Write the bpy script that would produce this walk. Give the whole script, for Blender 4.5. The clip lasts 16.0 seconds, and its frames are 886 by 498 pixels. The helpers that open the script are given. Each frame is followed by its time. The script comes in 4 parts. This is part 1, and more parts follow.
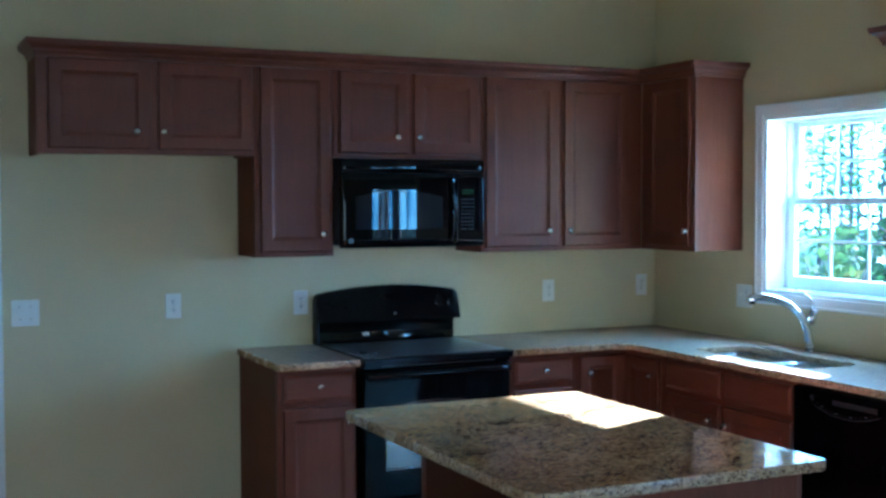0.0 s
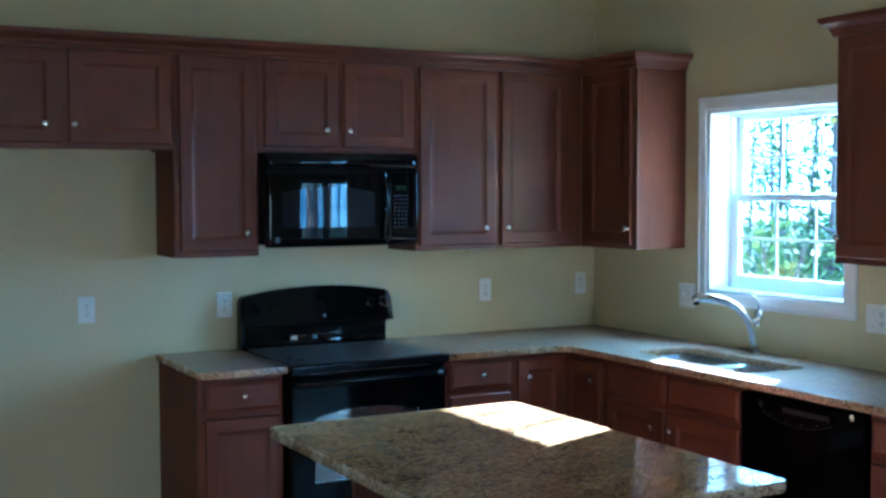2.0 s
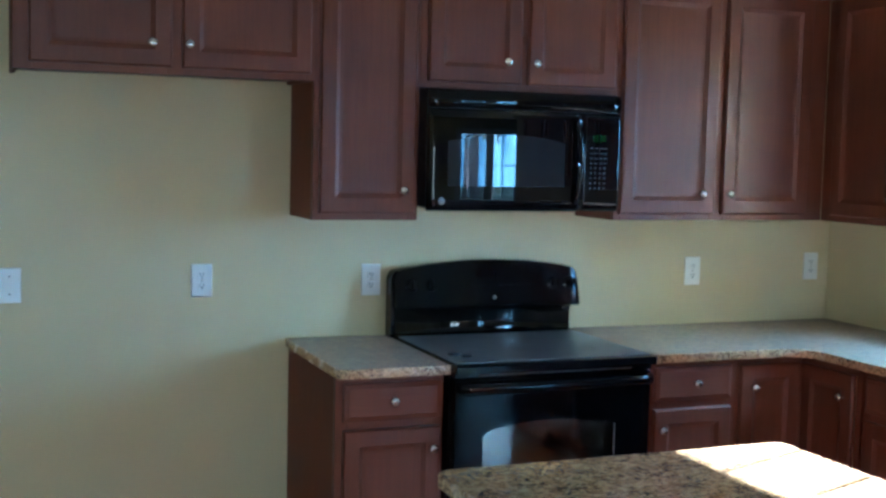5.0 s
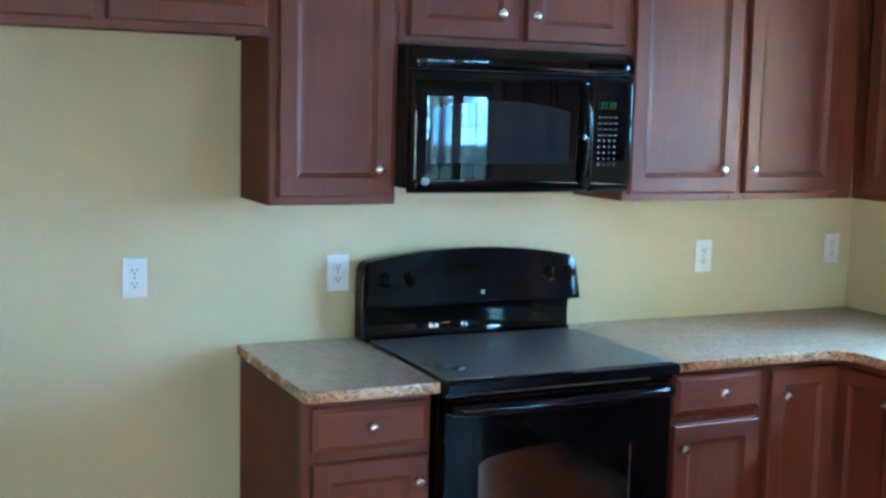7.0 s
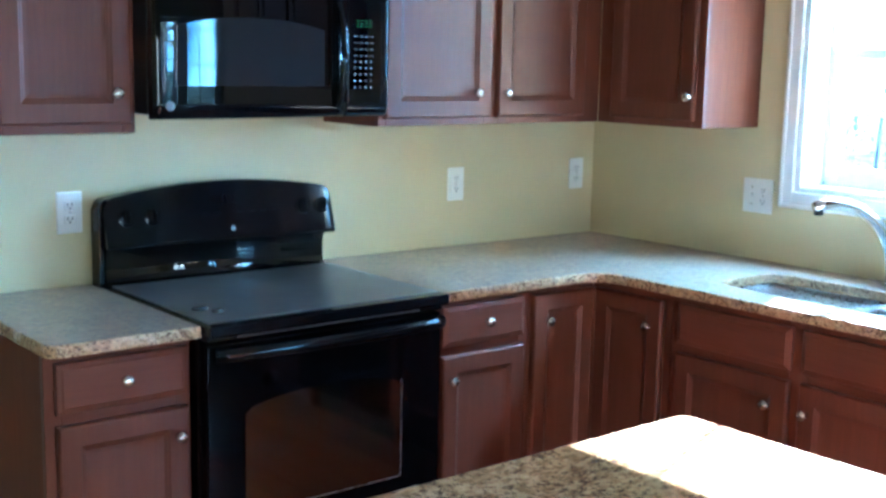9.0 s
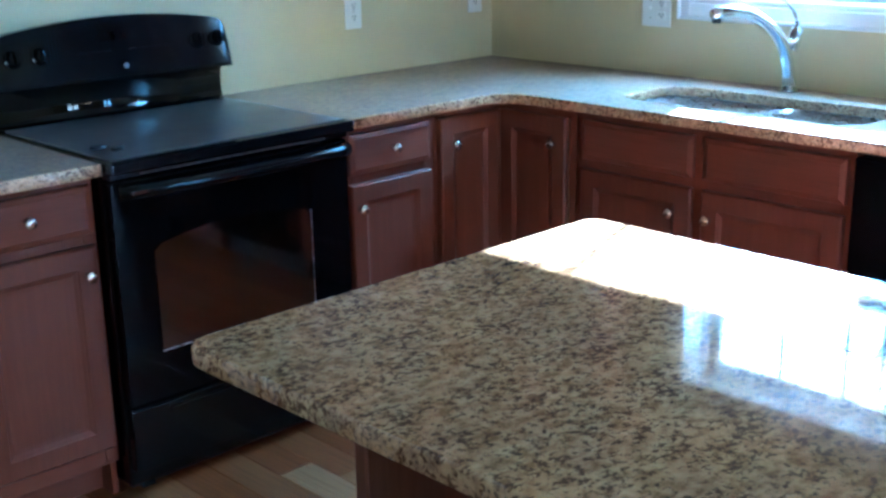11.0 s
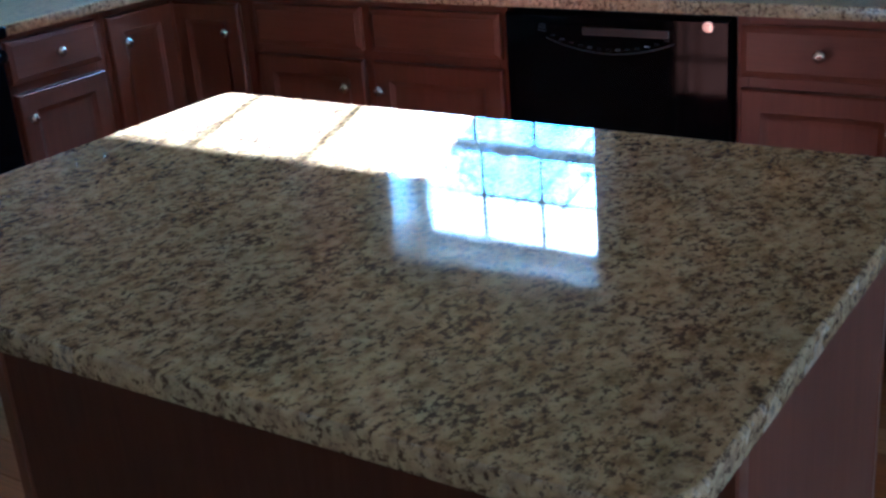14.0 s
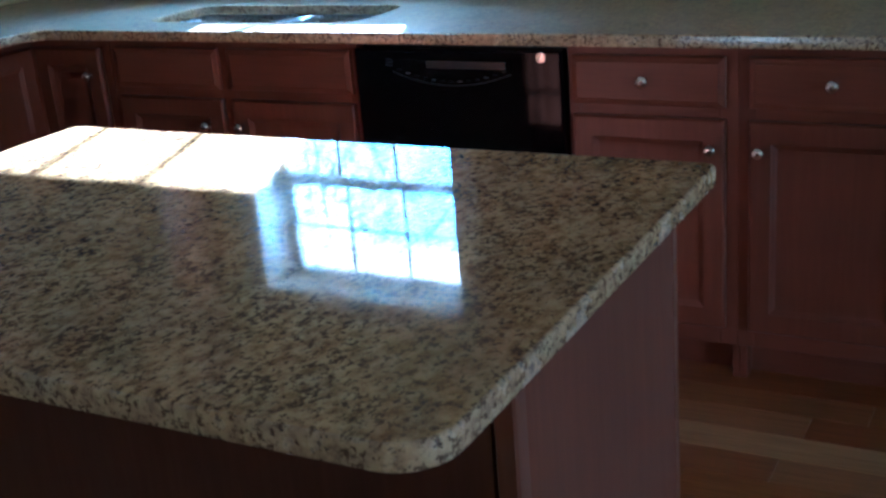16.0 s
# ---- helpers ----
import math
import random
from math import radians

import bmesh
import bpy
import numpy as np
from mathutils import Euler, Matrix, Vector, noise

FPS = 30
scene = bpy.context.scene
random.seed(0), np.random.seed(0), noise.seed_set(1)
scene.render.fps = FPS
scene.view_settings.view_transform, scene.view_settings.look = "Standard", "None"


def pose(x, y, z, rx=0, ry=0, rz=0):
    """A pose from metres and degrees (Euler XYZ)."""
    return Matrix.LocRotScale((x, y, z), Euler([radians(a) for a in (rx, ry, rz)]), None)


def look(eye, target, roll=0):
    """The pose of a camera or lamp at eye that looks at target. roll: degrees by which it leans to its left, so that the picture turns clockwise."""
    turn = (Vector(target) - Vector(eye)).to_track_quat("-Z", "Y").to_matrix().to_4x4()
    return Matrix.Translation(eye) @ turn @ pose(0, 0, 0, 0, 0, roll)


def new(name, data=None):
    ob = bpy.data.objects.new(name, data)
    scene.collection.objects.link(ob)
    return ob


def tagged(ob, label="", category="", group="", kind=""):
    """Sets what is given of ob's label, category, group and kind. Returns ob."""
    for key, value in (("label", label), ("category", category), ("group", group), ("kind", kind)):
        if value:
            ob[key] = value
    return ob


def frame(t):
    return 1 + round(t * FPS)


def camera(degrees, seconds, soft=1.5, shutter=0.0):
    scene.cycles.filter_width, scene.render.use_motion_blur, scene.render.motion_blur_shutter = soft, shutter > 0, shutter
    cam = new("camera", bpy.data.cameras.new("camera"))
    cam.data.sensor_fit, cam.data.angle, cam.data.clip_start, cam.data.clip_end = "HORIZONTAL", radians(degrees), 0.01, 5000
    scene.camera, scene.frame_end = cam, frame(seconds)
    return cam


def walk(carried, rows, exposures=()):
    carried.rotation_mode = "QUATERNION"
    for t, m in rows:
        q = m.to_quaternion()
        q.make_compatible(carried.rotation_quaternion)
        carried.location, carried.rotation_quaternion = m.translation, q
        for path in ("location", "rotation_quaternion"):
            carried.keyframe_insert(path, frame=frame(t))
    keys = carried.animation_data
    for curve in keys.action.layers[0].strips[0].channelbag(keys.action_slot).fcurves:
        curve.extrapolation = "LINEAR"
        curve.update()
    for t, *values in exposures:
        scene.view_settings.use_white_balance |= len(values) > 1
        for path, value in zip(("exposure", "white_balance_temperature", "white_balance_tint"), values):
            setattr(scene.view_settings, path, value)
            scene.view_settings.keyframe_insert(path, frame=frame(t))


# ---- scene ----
cam = camera(41.0, 16.0, soft=2.7, shutter=0.3)
PATH = [
    (0, (-0.256, -0.562, 1.628), (0.594, 1.247, 1.549), -0.2),
    (0.5, (-0.214, -0.589, 1.631), (0.563, 1.251, 1.528), 0.4),
    (1, (-0.189, -0.509, 1.663), (0.596, 1.327, 1.55), 0.8),
    (1.5, (-0.169, -0.382, 1.674), (0.763, 1.383, 1.551), 0.2),
    (2, (-0.133, -0.308, 1.661), (0.818, 1.449, 1.564), -0.2),
    (2.5, (-0.073, -0.197, 1.649), (0.783, 1.605, 1.506), 0.1),
    (3, (0.064, -0.027, 1.609), (0.845, 1.81, 1.495), 2.8),
    (3.5, (0.153, 0.129, 1.607), (0.885, 1.984, 1.452), 3.0),
    (4, (0.14, 0.4, 1.652), (0.964, 2.214, 1.483), 1.5),
    (4.5, (0.175, 0.605, 1.605), (0.975, 2.43, 1.436), 1.2),
    (4.7, (0.19, 0.716, 1.621), (0.93, 2.567, 1.46), 1.4),
    (6.8, (0.299, 1.488, 1.58), (1.133, 3.295, 1.372), 1.0),
    (7, (0.339, 1.57, 1.66), (1.178, 3.37, 1.423), 1.4),
    (7.5, (0.417, 1.656, 1.617), (1.387, 3.393, 1.409), 2.2),
    (8, (0.422, 1.744, 1.636), (1.595, 3.346, 1.395), 2.5),
    (8.5, (0.368, 1.822, 1.597), (1.587, 3.386, 1.342), 1.9),
    (9, (0.321, 1.846, 1.581), (1.574, 3.373, 1.265), 1.2),
    (9.5, (0.312, 1.843, 1.548), (1.575, 3.34, 1.144), 1.3),
    (9.7, (0.303, 1.854, 1.528), (1.572, 3.338, 1.095), 1.0),
    (11.8, (0.363, 1.812, 1.513), (1.725, 3.127, 0.868), -1.7),
    (12, (0.381, 1.771, 1.492), (1.761, 3.06, 0.833), -1.3),
    (12.5, (0.381, 1.734, 1.471), (1.797, 2.965, 0.778), -2.1),
    (13, (0.41, 1.681, 1.468), (1.877, 2.827, 0.736), -2.8),
    (13.5, (0.423, 1.658, 1.465), (1.916, 2.74, 0.692), -3.8),
    (14, (0.437, 1.622, 1.457), (1.962, 2.684, 0.717), -4.7),
    (14.5, (0.44, 1.588, 1.451), (1.98, 2.626, 0.71), -5.6),
    (15, (0.456, 1.54, 1.442), (2.021, 2.547, 0.709), -6.7),
    (15.5, (0.441, 1.489, 1.429), (2.04, 2.483, 0.754), -6.2),
    (16, (0.363, 1.447, 1.437), (2.003, 2.372, 0.761), -4.9),
]
walk(cam, [(t, look(eye, target, roll)) for t, eye, target, roll in PATH], exposures=[(0.0, 4.46, 4120, 3), (2.5, 4.5, 4220, 3), (4.5, 4.82, 4380, 5), (7.0, 5.72, 4500, 5), (9.5, 5.70, 4250, 4), (12.0, 5.18, 3930, 4), (12.5, 5.08, 3930, 4), (13.0, 4.66, 3920, 4), (16.0, 4.46, 4030, 4)])

# ---- light ----
world = bpy.data.worlds.new("sky")
scene.world = world
world.use_nodes = True
wn, wl = world.node_tree.nodes, world.node_tree.links
sky = wn.new("ShaderNodeTexSky")
sky.sky_type, sky.sun_disc = "NISHITA", False
SUN_WAY = Vector((1.0, 0.370, 0.500)).normalized()   # towards the sun
sky.sun_elevation = math.asin(SUN_WAY.z)
sky.sun_rotation = math.atan2(SUN_WAY.x, SUN_WAY.y)
wl.new(sky.outputs["Color"], wn["Background"].inputs["Color"])
wn["Background"].inputs["Strength"].default_value = 0.07

sun = new("sun", bpy.data.lights.new("sun", "SUN"))
sun.data.energy, sun.data.angle, sun.data.color = 5.0, radians(0.5), (1.0, 0.96, 0.91)
sun.matrix_world = look(SUN_WAY * 40, (0, 0, 0))


def sky_lamp(name, place, target, width, height, watts, colour):
    """Sky light that enters through a glazed opening."""
    lamp = new(name, bpy.data.lights.new(name, "AREA"))
    lamp.data.shape, lamp.data.size, lamp.data.size_y = "RECTANGLE", width, height
    lamp.data.energy, lamp.data.color = watts, colour
    lamp.matrix_world = look(place, target)


sky_lamp("garden_daylight", (-0.2, -4.15, 1.05), (-0.2, 0.0, 1.05), 1.7, 1.9, 4.0, (1.0, 0.92, 0.80))
sky_lamp("window_daylight", (4.20, 3.74, 2.27), (3.25, 3.74, 1.05), 0.9, 0.28, 4.7, (0.45, 0.80, 1.0))


# ---- materials ----
def material(name, rough=0.5, metal=0.0, base=(0.5, 0.5, 0.5)):
    m = bpy.data.materials.new(name)
    m.use_nodes = True
    b = m.node_tree.nodes["Principled BSDF"]
    b.inputs["Base Color"].default_value = (*base, 1)
    b.inputs["Roughness"].default_value, b.inputs["Metallic"].default_value = rough, metal
    return m, m.node_tree.nodes, m.node_tree.links, b


def noise_node(n, l, scale, detail=4.0, rough=0.55, stretch=(1, 1, 1), space="Object", distort=0.0):
    c, mp, t = n.new("ShaderNodeTexCoord"), n.new("ShaderNodeMapping"), n.new("ShaderNodeTexNoise")
    mp.inputs["Scale"].default_value = stretch
    t.inputs["Scale"].default_value, t.inputs["Detail"].default_value = scale, detail
    t.inputs["Roughness"].default_value, t.inputs["Distortion"].default_value = rough, distort
    l.new(c.outputs[space], mp.inputs["Vector"])
    l.new(mp.outputs["Vector"], t.inputs["Vector"])
    return t


def ramp_node(n, l, source, stops):
    r = n.new("ShaderNodeValToRGB")
    while len(r.color_ramp.elements) < len(stops):
        r.color_ramp.elements.new(0.5)
    for e, (at, colour) in zip(r.color_ramp.elements, stops):
        e.position = at
        e.color = (*colour, 1) if len(colour) == 3 else colour
    l.new(source, r.inputs["Fac"])
    return r


def mix_node(n, l, kind, fac, a, b):
    m = n.new("ShaderNodeMix")
    m.data_type, m.blend_type = "RGBA", kind
    for socket, value in ((m.inputs["Factor"], fac), (m.inputs["A"], a), (m.inputs["B"], b)):
        if isinstance(value, (int, float)):
            socket.default_value = value
        elif isinstance(value, tuple):
            socket.default_value = (*value, 1)
        else:
            l.new(value, socket)
    return m.outputs["Result"]


def bump_node(n, l, b, height, strength, distance):
    u = n.new("ShaderNodeBump")
    u.inputs["Strength"].default_value, u.inputs["Distance"].default_value = strength, distance
    l.new(height, u.inputs["Height"])
    l.new(u.outputs["Normal"], b.inputs["Normal"])


def paint(name, base, rough, blotch=0.06, orange=0.0):
    m, n, l, b = material(name, rough, 0, base)
    big = noise_node(n, l, 1.3, 3)
    dark = tuple(c * (1 - blotch) for c in base)
    light = tuple(min(1, c * (1 + blotch)) for c in base)
    l.new(ramp_node(n, l, big.outputs["Fac"], [(0.3, dark), (0.7, light)]).outputs["Color"], b.inputs["Base Color"])
    if orange:
        bump_node(n, l, b, noise_node(n, l, 420, 2).outputs["Fac"], orange, 0.002)
    return m


WALL = paint("yellow_wall_paint", (0.61, 0.515, 0.285), 0.55, 0.05, 0.12)
CEIL = paint("ceiling_paint", (0.84, 0.83, 0.80), 0.8, 0.03, 0.2)
TRIM = paint("white_trim_paint", (0.8, 0.8, 0.78), 0.3, 0.03)
VINYL = paint("white_window_vinyl", (0.82, 0.83, 0.82), 0.35, 0.02)
PLATE = paint("white_plate_plastic", (0.78, 0.77, 0.72), 0.35, 0.02)
SLOT, *_ = material("dark_slot", 0.7, 0, (0.06, 0.055, 0.05))


def cherry(name, along, tint=1.0, dull=0.0):
    """Cherry-stained maple; along: the axis in which the grain runs."""
    m, n, l, b = material(name, 0.42)
    st = [14.0, 14.0, 14.0]
    st["xyz".index(along)] = 0.9
    grain = noise_node(n, l, 5.0, 7, 0.62, tuple(st), distort=0.4)
    cloud = noise_node(n, l, 3.2, 3, 0.5)
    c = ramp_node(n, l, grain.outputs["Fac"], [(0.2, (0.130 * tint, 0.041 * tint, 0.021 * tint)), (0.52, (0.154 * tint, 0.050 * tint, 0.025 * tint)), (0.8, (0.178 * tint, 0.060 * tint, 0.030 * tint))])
    c2 = ramp_node(n, l, cloud.outputs["Fac"], [(0.3, (0.78, 0.76, 0.74)), (0.7, (1.12, 1.1, 1.08))])
    own = n.new("ShaderNodeObjectInfo")
    vary = ramp_node(n, l, own.outputs["Random"], [(0.0, (0.88, 0.87, 0.86)), (1.0, (1.1, 1.1, 1.1))])
    out = mix_node(n, l, "MULTIPLY", 1.0, mix_node(n, l, "MULTIPLY", 1.0, c.outputs["Color"], c2.outputs["Color"]), vary.outputs["Color"])
    l.new(out, b.inputs["Base Color"])
    b.inputs["Coat Weight"].default_value, b.inputs["Coat Roughness"].default_value = 0.05 - dull * 0.2, 0.3
    b.inputs["Specular IOR Level"].default_value = 0.32 - dull * 0.7
    l.new(ramp_node(n, l, cloud.outputs["Fac"], [(0.3, (0.38 + dull,) * 3), (0.75, (0.52 + dull,) * 3)]).outputs["Color"], b.inputs["Roughness"])
    bump_node(n, l, b, grain.outputs["Fac"], 0.008, 0.001)
    return m


WOOD = cherry("cherry_wood_upright", "z")
WOOD_X = cherry("cherry_wood_level", "x")
WOOD_SIDE = cherry("cherry_veneer_side", "z", 1.05, 0.2)
# the cherry again, tinted darker: shade on the island's back put into the colour
WOOD_BACK_SHADED = cherry("cherry_veneer_back_shaded", "z", 0.62, 0.25)
WOOD_IN, *_ = material("cabinet_underside", 0.6, 0, (0.10, 0.045, 0.03))


def granite(name, gloss, sheen_dust=0.0, pale=0.0):
    """Beige granite with brown flecks; the film's strength sets how much painted sheen and dusty smudging covers it;
    pale: how far its ground goes to grey.
    """
    m, n, l, b = material(name, 0.06)
    st = (1.0, 1.3, 1.3)
    wash = noise_node(n, l, 6, 4, 0.6, st)
    blotch = noise_node(n, l, 44, 5, 0.62, st)
    fleck = noise_node(n, l, 92, 4, 0.62, st, distort=0.25)
    cluster = noise_node(n, l, 10, 3, 0.55, st)
    speck = noise_node(n, l, 120, 3, 0.6, st)
    base = ramp_node(n, l, blotch.outputs["Fac"], [(0.34, (0.31, 0.178, 0.076)), (0.43, (0.46, 0.276, 0.122)), (0.53, (0.61, 0.394, 0.182)), (0.66, (0.70, 0.486, 0.246))])
    tone = ramp_node(n, l, wash.outputs["Fac"], [(0.3, (0.80, 0.76, 0.70)), (0.7, (1.08, 1.05, 1.0))])
    c = mix_node(n, l, "MULTIPLY", 1.0, base.outputs["Color"], tone.outputs["Color"])
    if pale:
        c = mix_node(n, l, "MIX", pale, c, (0.48, 0.41, 0.33))
    reach = n.new("ShaderNodeMath")
    reach.operation = "MULTIPLY_ADD"
    reach.inputs[1].default_value, reach.inputs[2].default_value = 0.30, -0.15
    l.new(cluster.outputs["Fac"], reach.inputs[0])
    shifted = n.new("ShaderNodeMath")
    shifted.operation = "ADD"
    l.new(fleck.outputs["Fac"], shifted.inputs[0])
    l.new(reach.outputs[0], shifted.inputs[1])
    brown = ramp_node(n, l, shifted.outputs[0], [(0.0, (1, 1, 1)), (0.385, (0.92,) * 3), (0.43, (0.60,) * 3), (0.485, (0, 0, 0))])
    c = mix_node(n, l, "MIX", brown.outputs["Color"], c, (0.112, 0.061, 0.034))
    grey = ramp_node(n, l, speck.outputs["Fac"], [(0.60, (0, 0, 0)), (0.72, (0.9,) * 3)])
    c = mix_node(n, l, "MIX", grey.outputs["Color"], c, (0.07, 0.052, 0.040))
    # pale film: grazing sheen mixed into the colour, with faint dusty smudges
    if sheen_dust:
        film = ramp_node(n, l, noise_node(n, l, 4, 3, 0.5, distort=0.2).outputs["Fac"], [(0.22, (sheen_dust * 0.8,) * 3), (0.42, (sheen_dust,) * 3), (0.8, (sheen_dust * 1.06,) * 3)])
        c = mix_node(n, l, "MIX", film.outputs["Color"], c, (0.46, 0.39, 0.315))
    l.new(c, b.inputs["Base Color"])
    if sheen_dust:
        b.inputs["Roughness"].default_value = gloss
    else:
        rough = ramp_node(n, l, noise_node(n, l, 14, 3).outputs["Fac"], [(0.35, (gloss,) * 3), (0.7, (gloss * 2.5,) * 3)])
        l.new(rough.outputs["Color"], b.inputs["Roughness"])
        bump_node(n, l, b, noise_node(n, l, 9, 2).outputs["Fac"], 0.008, 0.004)
    b.inputs["IOR"].default_value = 1.54
    return m


GRANITE = granite("beige_granite", 0.02)
GRANITE_EDGE = granite("beige_granite_edge", 0.14, 0.0, 0.22)
# same granite for the wall counters, its sheen painted in as a pale film
GRANITE_SHEEN = granite("beige_granite_painted_sheen", 0.24, 0.68)


def gloss_black(name, rough=0.08, base=(0.006, 0.006, 0.008), smudge=0.05, metal=0.0, shine=0.5):
    m, n, l, b = material(name, rough, metal, base)
    b.inputs["Specular IOR Level"].default_value = shine
    s = noise_node(n, l, 7, 5, 0.65)
    l.new(ramp_node(n, l, s.outputs["Fac"], [(0.35, (rough,) * 3), (0.7, (rough + smudge,) * 3)]).outputs["Color"], b.inputs["Roughness"])
    return m


BLACK = gloss_black("black_enamel", 0.09, (0.003, 0.003, 0.0035), shine=0.26)
BLACK_DOOR = gloss_black("black_dishwasher_front", 0.05, (0.002, 0.002, 0.0025), 0.03, shine=0.13)
PALE_INK, *_ = material("pale_legend_ink", 0.5, 0, (0.16, 0.16, 0.17))
BLACK_GLASS = gloss_black("black_glass", 0.012, (0.002, 0.002, 0.0025), 0.012, shine=0.36)
COOKTOP = gloss_black("ceramic_cooktop", 0.30, (0.115, 0.106, 0.098), 0.05)
OVEN_GLASS = gloss_black("dark_oven_glass", 0.06, (0.21, 0.180, 0.155), 0.03, 1.0)
MW_WINDOW = gloss_black("grey_mesh_window", 0.015, (0.014, 0.0145, 0.016), 0.012, shine=0.36)
BLACK_MATT = gloss_black("black_plastic", 0.32, (0.012, 0.012, 0.013), 0.1)
LEGEND, *_ = material("grey_legend_ink", 0.5, 0, (0.030, 0.030, 0.033))
KEY_INK, *_ = material("pale_key_ink", 0.6, 0, (0.035, 0.035, 0.038))
LEGEND_DIM, *_ = material("faint_legend_ink", 0.4, 0, (0.007, 0.007, 0.008))
for ink in (LEGEND, LEGEND_DIM):
    ink.node_tree.nodes["Principled BSDF"].inputs["Specular IOR Level"].default_value = 0.1
    ink.node_tree.nodes["Principled BSDF"].inputs["Roughness"].default_value = 0.8
DISPLAY, dn, dl, db = material("green_display", 0.2, 0, (0.02, 0.05, 0.02))
db.inputs["Emission Color"].default_value, db.inputs["Emission Strength"].default_value = (0.15, 0.75, 0.10, 1), 0.0022


def brushed(name, base, rough):
    m, n, l, b = material(name, rough, 1.0, base)
    s = noise_node(n, l, 60, 4, 0.6, (1, 1, 6))
    l.new(ramp_node(n, l, s.outputs["Fac"], [(0.3, (rough * 0.75,) * 3), (0.7, (rough * 1.3,) * 3)]).outputs["Color"], b.inputs["Roughness"])
    return m


NICKEL = brushed("satin_nickel", (0.66, 0.63, 0.58), 0.24)
BADGE = brushed("badge_metal", (0.20, 0.20, 0.205), 0.45)
CHROME = brushed("chrome", (0.80, 0.82, 0.84), 0.06)
STEEL = brushed("stainless_steel", (0.55, 0.56, 0.57), 0.28)


def glass():
    m, n, l, b = material("window_glass")
    n.remove(b)
    t, g, mx, f, p, k = (n.new(x) for x in ("ShaderNodeBsdfTransparent", "ShaderNodeBsdfGlossy", "ShaderNodeMixShader", "ShaderNodeLayerWeight", "ShaderNodeMath", "ShaderNodeMath"))
    t.inputs["Color"].default_value = (0.95, 0.97, 0.96, 1)
    g.inputs["Roughness"].default_value = 0.0
    p.operation, k.operation = "POWER", "MULTIPLY_ADD"
    p.inputs[1].default_value = 5.0
    k.inputs[1].default_value, k.inputs[2].default_value = 0.9, 0.04
    l.new(f.outputs["Facing"], p.inputs[0])
    l.new(p.outputs[0], k.inputs[0])
    l.new(k.outputs[0], mx.inputs["Fac"])
    l.new(t.outputs[0], mx.inputs[1])
    l.new(g.outputs[0], mx.inputs[2])
    l.new(mx.outputs[0], n["Material Output"].inputs["Surface"])
    return m


GLASS = glass()


def floor_wood():
    m, n, l, b = material("hickory_floor", 0.38)
    grain = noise_node(n, l, 6, 7, 0.62, (22, 0.8, 22), distort=0.5)
    own = n.new("ShaderNodeObjectInfo")
    isl = n.new("ShaderNodeNewGeometry")
    add = n.new("ShaderNodeMath")
    add.operation = "ADD"
    l.new(own.outputs["Random"], add.inputs[0])
    l.new(isl.outputs["Random Per Island"], add.inputs[1])
    half = n.new("ShaderNodeMath")
    half.operation = "FRACT"
    l.new(add.outputs[0], half.inputs[0])
    tone = ramp_node(n, l, half.outputs[0], [(0.0, (0.175, 0.050, 0.011)), (0.22, (0.28, 0.112, 0.029)), (0.42, (0.21, 0.064, 0.014)), (0.62, (0.32, 0.148, 0.046)), (0.82, (0.235, 0.080, 0.019)), (1.0, (0.43, 0.26, 0.11))])
    g = ramp_node(n, l, grain.outputs["Fac"], [(0.3, (0.66, 0.6, 0.55)), (0.6, (1.0, 1.0, 1.0)), (0.8, (1.12, 1.1, 1.05))])
    l.new(mix_node(n, l, "MULTIPLY", 1.0, tone.outputs["Color"], g.outputs["Color"]), b.inputs["Base Color"])
    bump_node(n, l, b, grain.outputs["Fac"], 0.06, 0.002)
    b.inputs["Coat Weight"].default_value, b.inputs["Coat Roughness"].default_value = 0.12, 0.22
    return m


FLOOR = floor_wood()
SUBFLOOR, *_ = material("dark_joint", 0.8, 0, (0.05, 0.028, 0.016))


def two_tone(name, a, c, scale, rough=0.9, bump=0.0, stretch=(1, 1, 1), metal=0.0):
    m, n, l, b = material(name, rough, metal, a)
    t = noise_node(n, l, scale, 5, 0.6, stretch)
    l.new(ramp_node(n, l, t.outputs["Fac"], [(0.35, a), (0.65, c)]).outputs["Color"], b.inputs["Base Color"])
    if bump:
        bump_node(n, l, b, t.outputs["Fac"], bump, 0.02)
    return m


CARPET = two_tone("beige_carpet", (0.42, 0.38, 0.31), (0.55, 0.50, 0.42), 160, 0.95, 0.4)
BARK = two_tone("grey_bark", (0.09, 0.074, 0.070), (0.19, 0.16, 0.148), 9, 0.95, 0.6, (3, 3, 0.6))
GRASS = two_tone("leaf_strewn_lawn", (0.05, 0.09, 0.025), (0.20, 0.14, 0.06), 1.4, 0.95, 0.3)


def leaf(name, a, c):
    m, n, l, b = material(name, 0.6)
    isl = n.new("ShaderNodeNewGeometry")
    col = ramp_node(n, l, isl.outputs["Random Per Island"], [(0, a), (1, c)]).outputs["Color"]
    tr, mx = n.new("ShaderNodeBsdfTranslucent"), n.new("ShaderNodeMixShader")
    l.new(col, b.inputs["Base Color"])
    l.new(col, tr.inputs["Color"])
    mx.inputs["Fac"].default_value = 0.5
    l.new(b.outputs[0], mx.inputs[1])
    l.new(tr.outputs[0], mx.inputs[2])
    l.new(mx.outputs[0], n["Material Output"].inputs["Surface"])
    return m


LEAF_GREEN = leaf("green_leaves", (0.05, 0.10, 0.03), (0.16, 0.22, 0.06))
LEAF_RUSSET = leaf("russet_leaves", (0.14, 0.06, 0.06), (0.34, 0.18, 0.16))
